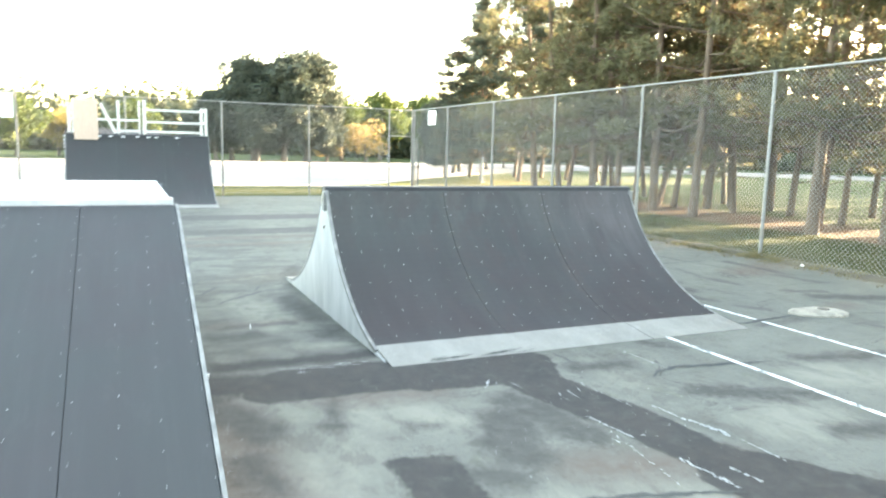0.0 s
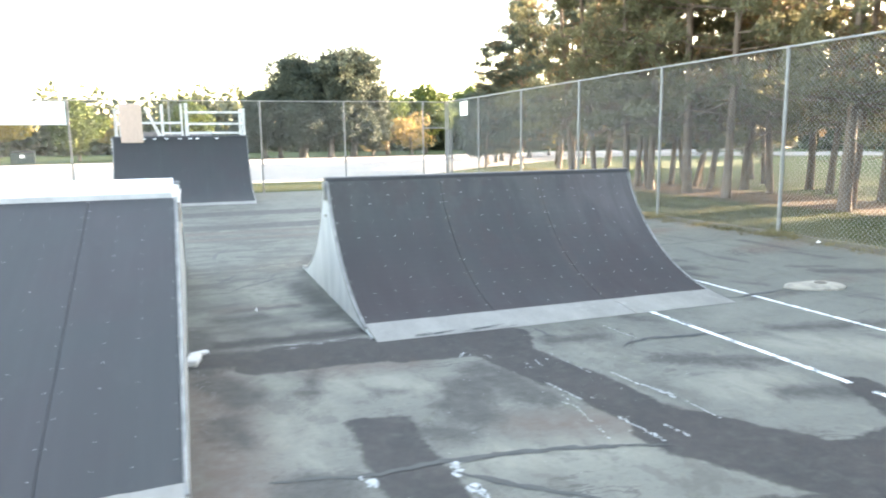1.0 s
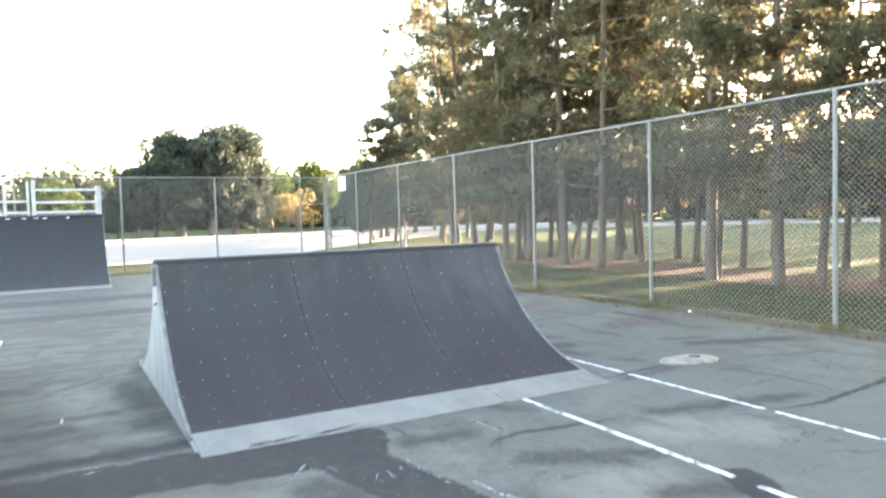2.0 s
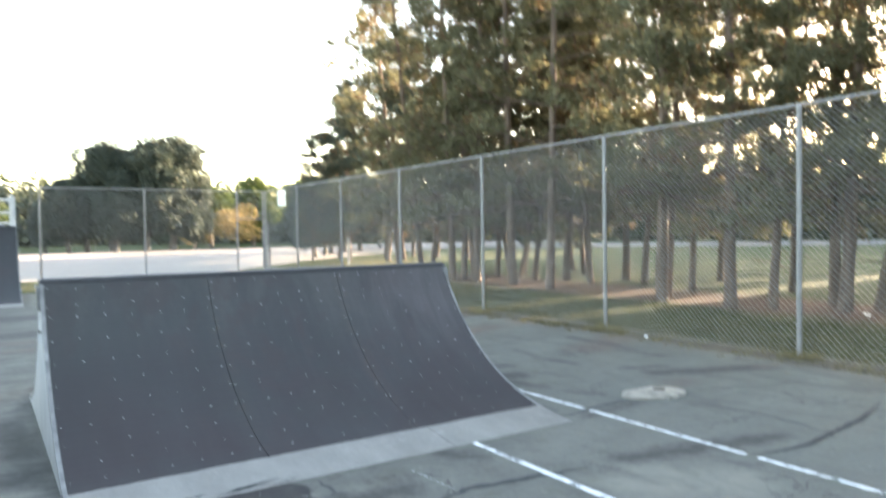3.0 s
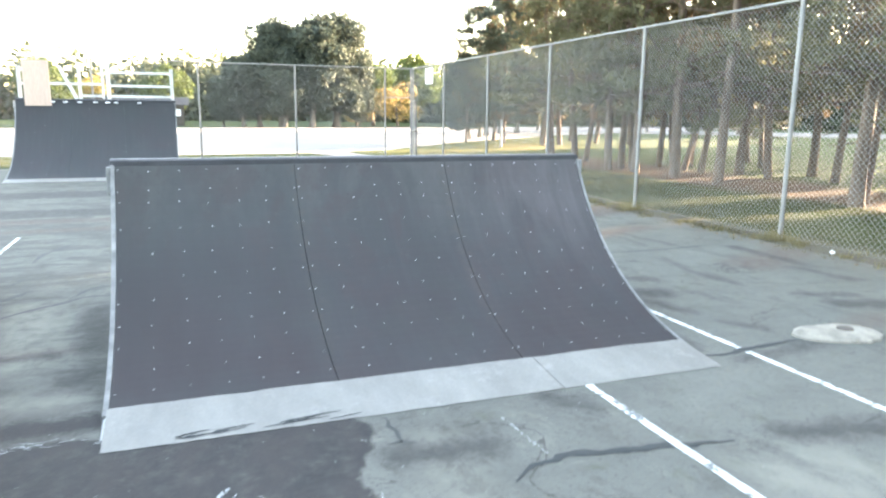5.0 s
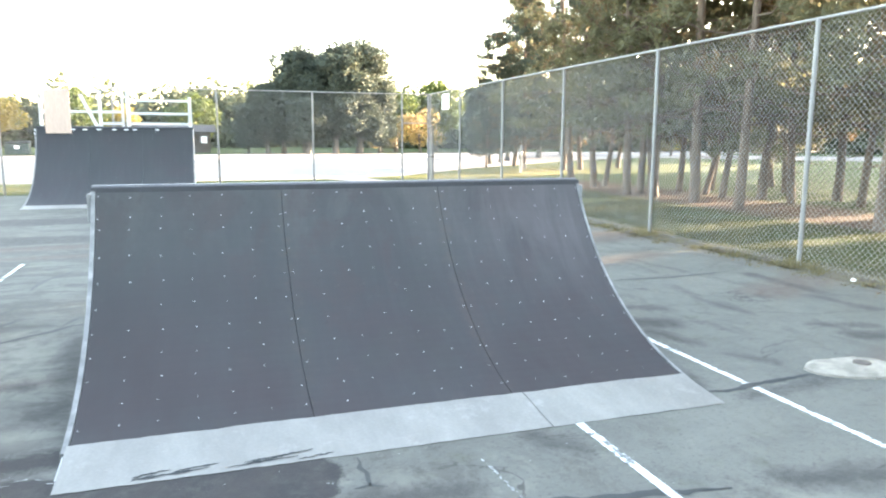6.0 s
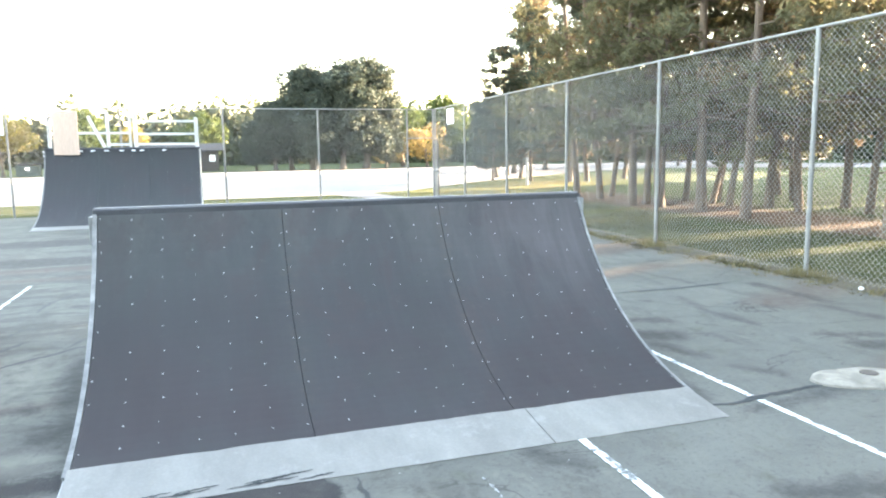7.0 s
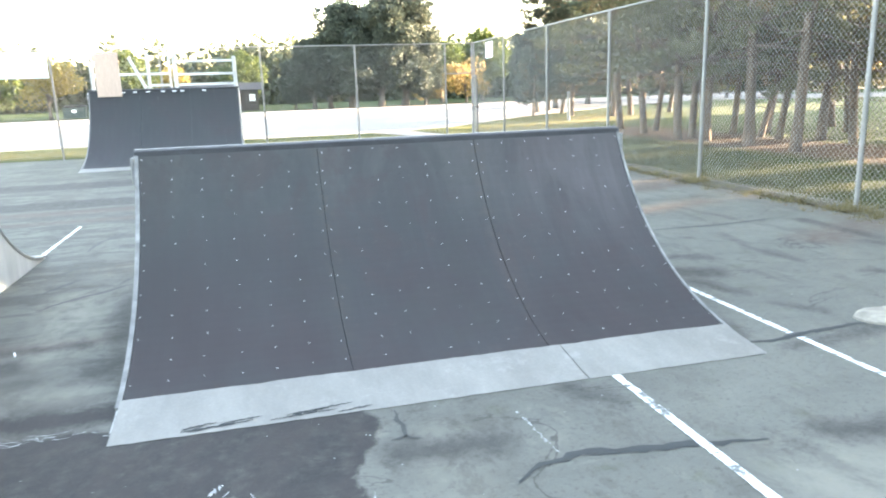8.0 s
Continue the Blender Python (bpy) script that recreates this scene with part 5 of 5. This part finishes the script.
# the big dark mass of trees beyond the lot, and its neighbours
dark = "big dense dark green tree beyond the parking lot"
place(broadleaf(21, 12.2, 7.4, 0.3, 0.17, LEAF_DARK, BARK2, "round_tree", dark, "trees beyond the lot", 90, 460, 0.25),
      [(14.0, 73.0, 0, 1.05), (11.0, 74.5, 80, 1.02), (16.8, 74.5, 200, 1.09), (7.0, 74.0, 30, 0.66), (19.2, 75.0, 150, 0.55), (11.0, 72.0, 270, 0.66), (8.8, 75.5, 320, 0.76), (5.0, 75.0, 110, 0.48),
       (18.0, 39.0, 30, 0.46), (20.2, 42.5, 95, 0.5), (22.2, 46.0, 150, 0.58), (25.5, 50.5, 270, 0.66), (28.5, 53.5, 10, 0.6)])
place(broadleaf(22, 8.0, 7.0, 0.7, 0.20, LEAF, BARK2, "small_tree", "small leafy tree at the far edge of the lot", "trees beyond the lot", 36, 200),
      [(23.5, 84.0, 0, 1.1), (30.0, 88.0, 60, 1.25), (-12.0, 80.0, 120, 0.9), (-24.0, 76.0, 180, 1.0), (38.0, 92.0, 240, 1.3), (-1.0, 96.0, 300, 1.0)])
place(broadleaf(23, 5.4, 7.5, 0.2, 0.17, LEAF_ORANGE, BARK2, "autumn_tree", "small tree in yellow-orange autumn leaf beyond the lot", "", 18, 150), [(25.5, 80.0, 0, 1.0), (21.5, 83.0, 100, 0.6)])
place(broadleaf(24, 6.5, 6.5, 0.8, 0.18, LEAF_GOLD, BARK2, "golden_tree", "tree in sunlit golden autumn leaf", "golden trees", 24, 190),
      [(-18.0, 72.0, 0, 1.0), (34.0, 60.0, 70, 0.8), (48.0, 48.0, 140, 0.8), (58.0, 30.0, 20, 0.9), (-8.5, 84.0, 100, 0.9), (44.0, 56.0, 210, 0.7)])


# far woods all round
def woods():
    gen = np.random.default_rng(77)
    cs = []

    def tree(x, y, h, w, n):
        u = unit(gen.normal(size=(n, 3))) * gen.uniform(0.5, 1.0, size=(n, 1))
        cs.append(np.stack([x + u[:, 0] * w / 2, y + u[:, 1] * w / 2, np.maximum(0.1, h * 0.5 + u[:, 2] * h * 0.5)], 1))
        m = 60
        cs.append(np.stack([x + gen.uniform(-4, 4, m), y + gen.uniform(-2, 2, m), gen.uniform(0, 2.6, m)], 1))

    for k in range(600):
        a = radians(gen.uniform(-115, 75))
        # nearer beyond the road, further beyond the lot, close behind the court
        dist = 92 + 45 * (0.5 + 0.5 * math.cos((a - 0.45) * 1.6)) + gen.uniform(-6, 16)
        if k >= 430:
            a = radians(gen.uniform(75, 245))
            dist = 38 + gen.uniform(-4, 10)
        h = gen.uniform(6.5, 11.0) * (1.35 if k >= 430 else 1.2 if a > -0.3 else 1.0)
        tree(math.sin(-a) * dist, math.cos(-a) * dist, h, gen.uniform(5.0, 8.5), 170)
    # tall stand beyond the road, added to shade; few crown gaps place low-sun streaks
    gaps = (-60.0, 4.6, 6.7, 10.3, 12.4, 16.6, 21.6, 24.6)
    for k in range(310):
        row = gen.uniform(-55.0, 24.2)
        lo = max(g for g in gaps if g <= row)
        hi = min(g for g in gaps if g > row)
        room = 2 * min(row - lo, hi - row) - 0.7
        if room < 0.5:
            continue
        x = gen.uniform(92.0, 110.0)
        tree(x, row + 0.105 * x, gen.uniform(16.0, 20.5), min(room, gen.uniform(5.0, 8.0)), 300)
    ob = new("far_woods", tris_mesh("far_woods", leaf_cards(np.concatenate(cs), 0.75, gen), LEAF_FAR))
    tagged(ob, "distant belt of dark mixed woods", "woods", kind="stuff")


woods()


# ---- things beyond the fence ----
def small_building():
    t = thing("park_building", "small dark brown building with a low gable roof beyond the lot", "building", at=(-2.95, 84.0, -0.03))
    part("wall", box_bm(-4.2, 4.2, -2.5, 2.5, 0, 2.3), BROWN, t)
    bm = bmesh.new()
    add_prism(bm, [(-3.0, 2.2), (0.0, 3.0), (3.0, 2.2), (3.0, 2.32), (0.0, 3.15), (-3.0, 2.32)], -4.8, 4.8)
    part("roof", bm, SHINGLE, t)
    window = part("window", box_bm(3.2, 3.85, -2.56, -2.50, 1.1, 1.8, 0.01), WHITE, t, "pale window board")
    part("sill", box_bm(3.15, 3.90, -2.62, -2.562, 1.04, 1.10, 0.01), LUMBER, window)
    part("door", box_bm(0.2, 1.2, -2.56, -2.50, 0.0, 2.05, 0.01), SHINGLE, t)


small_building()


def dumpster(x, y, turn):
    t = thing("dumpster", "dark steel rubbish container beyond the lot", "dumpster", at=(x, y, -0.03))
    t.rotation_euler = (0, 0, radians(turn))
    bm = bmesh.new()
    add_prism(bm, [(-0.7, 0.12), (0.7, 0.12), (0.85, 1.25), (-0.75, 1.05)], -0.95, 0.95)
    body = part("body", bm, GREENBIN, t)
    part("lid", box_bm(-0.97, 0.97, -0.78, 0.86, 1.26, 1.31, 0.01), COPING, t)
    part("label_plate", box_bm(-0.2, 0.2, -0.80, -0.77, 0.6, 0.9, 0.004), WHITE, body, "white label plate")
    for s in (-0.9, 0.9):
        part("wheel", tube_bm((s - 0.04, 0.5, 0.08), (s + 0.04, 0.5, 0.08), 0.08), COPING, t)


dumpster(-15.6, 70.9, 4)


def pale_pole(x, y, h):
    t = thing("marker_post", "short pale post beside the lot", "post", at=(x, y, -0.03))
    part("shaft", tube_bm((0, 0, 0), (0, 0, h), 0.07, 0.065, 10), GALV, t)
    part("cap", tube_bm((0, 0, h), (0, 0, h + 0.05), 0.08, 0.06, 10), GALV, t)


pale_pole(15.2, 28.2, 1.3)


# litter on the grass edge
def scrap(x, y, turn, w):
    bm = bmesh.new()
    pts = [(-w, -w * 0.6, 0.0), (w, -w * 0.5, 0.012), (w * 0.9, w * 0.6, 0.03), (-w * 0.8, w * 0.5, 0.018)]
    top = [bm.verts.new((a, b, c + 0.012)) for a, b, c in pts]
    low = [bm.verts.new((a, b, c)) for a, b, c in pts]
    bm.faces.new(top)
    bm.faces.new(low[::-1])
    for i in range(4):
        j = (i + 1) % 4
        bm.faces.new((low[i], low[j], top[j], top[i]))
    ob = part("paper_scrap", bm, WHITE, None)
    ob.matrix_world = pose(x, y, 0.0, 0, 0, turn)
    tagged(ob, "crumpled white paper scrap on the ground", "litter")


scrap(7.62, 2.63, 20, 0.04)
scrap(-0.82, 1.5, 70, 0.006)
scrap(12.6, 2.0, 40, 0.08)


# grass tufts on the strip along the fence
def grass_strip():
    gen = np.random.default_rng(5)
    n = 24000
    x = 7.45 + 4.5 * gen.uniform(0, 1, n)
    y = gen.uniform(-3.0, 20.0, n)
    patch = np.sin(x * 1.9 + 2.0 * np.sin(y * 0.8)) + np.sin(y * 1.35 + 1.5 * np.sin(x * 1.1)) + gen.normal(0, 0.5, n)
    keep = (patch > -0.5) & (x > 7.75 + 0.30 * np.sin(y * 2.3) + gen.normal(0, 0.2, n))
    x, y = x[keep], y[keep]
    n = len(x)
    c = np.stack([x, y, np.where(x < 8.2, 0.0, -0.035)], 1)
    k = 5
    d = unit(gen.normal(scale=0.55, size=(n, k, 3)) + np.array([0, 0, 1.0]))
    d[..., 2] = np.abs(d[..., 2])
    side = unit(np.cross(d, gen.normal(size=(n, k, 3))))
    ln = gen.uniform(0.02, 0.06, size=(n, k, 1))
    base = c[:, None, :] + gen.normal(scale=(0.03, 0.03, 0.0), size=(n, k, 3))
    w = 0.005
    tri = np.stack([base - side * w, base + side * w, base + d * ln], 2).reshape(-1, 3, 3)
    ob = new("grass", tris_mesh("grass", tri, BLADE))
    tagged(ob, "short mixed green and dry grass along the fence", "grass", kind="stuff")
    # taller dry weeds at the foot of the fence
    n = 2600
    c = np.stack([7.72 + gen.normal(0, 0.20, n), gen.uniform(-3.0, 19.0, n), np.full(n, -0.004)], 1)
    c[:, 1] += 0.25 * np.sin(c[:, 1] * 9.0)
    d = unit(gen.normal(scale=0.45, size=(n, k, 3)) + np.array([0, 0, 1.0]))
    side = unit(np.cross(d, gen.normal(size=(n, k, 3))))
    ln = gen.uniform(0.03, 0.12, size=(n, 1, 1)) * gen.uniform(0.5, 1.0, size=(n, k, 1))
    base = c[:, None, :] + gen.normal(scale=(0.02, 0.02, 0.0), size=(n, k, 3))
    tri = np.stack([base - side * 0.004, base + side * 0.004, base + d * ln], 2).reshape(-1, 3, 3)
    # thicker clumps round the feet of the posts
    feet = np.array([(7.72 + gen.normal(0, 0.07), y + gen.normal(0, 0.16), -0.004) for y in (0.43, 3.55, 6.74, 9.93) for _ in range(90)])
    d = unit(gen.normal(scale=0.38, size=(len(feet), k, 3)) + np.array([0, 0, 1.0]))
    side = unit(np.cross(d, gen.normal(size=(len(feet), k, 3))))
    ln = gen.uniform(0.08, 0.24, size=(len(feet), 1, 1)) * gen.uniform(0.5, 1.0, size=(len(feet), k, 1))
    base = feet[:, None, :] + gen.normal(scale=(0.02, 0.02, 0.0), size=(len(feet), k, 3))
    tri = np.concatenate([tri, np.stack([base - side * 0.004, base + side * 0.004, base + d * ln], 2).reshape(-1, 3, 3)])
    ob = new("weeds", tris_mesh("weeds", tri, STRAW))
    tagged(ob, "dry straw-coloured weeds at the foot of the fence", "weeds", kind="stuff")
    # fallen leaves and needles along the court's edge
    m = 1100
    lc = np.stack([7.62 + gen.normal(0, 0.22, m), gen.uniform(-3, 18.5, m), np.full(m, 0.012)], 1)
    a = gen.uniform(0, math.tau, m)
    s = gen.uniform(0.010, 0.026, (m, 1))
    u = np.stack([np.cos(a), np.sin(a), gen.normal(0, 0.25, m)], 1) * s
    v = np.stack([-np.sin(a), np.cos(a), gen.normal(0, 0.25, m)], 1) * s * 0.6
    ob = new("fallen_leaves", tris_mesh("fallen_leaves", np.concatenate([np.stack([lc - u, lc + v, lc + u], 1), np.stack([lc - u, lc + u, lc - v], 1)]), NEEDLE_DRY))
    tagged(ob, "brown fallen leaves and needles along the court's edge", "leaves", kind="stuff")


grass_strip()
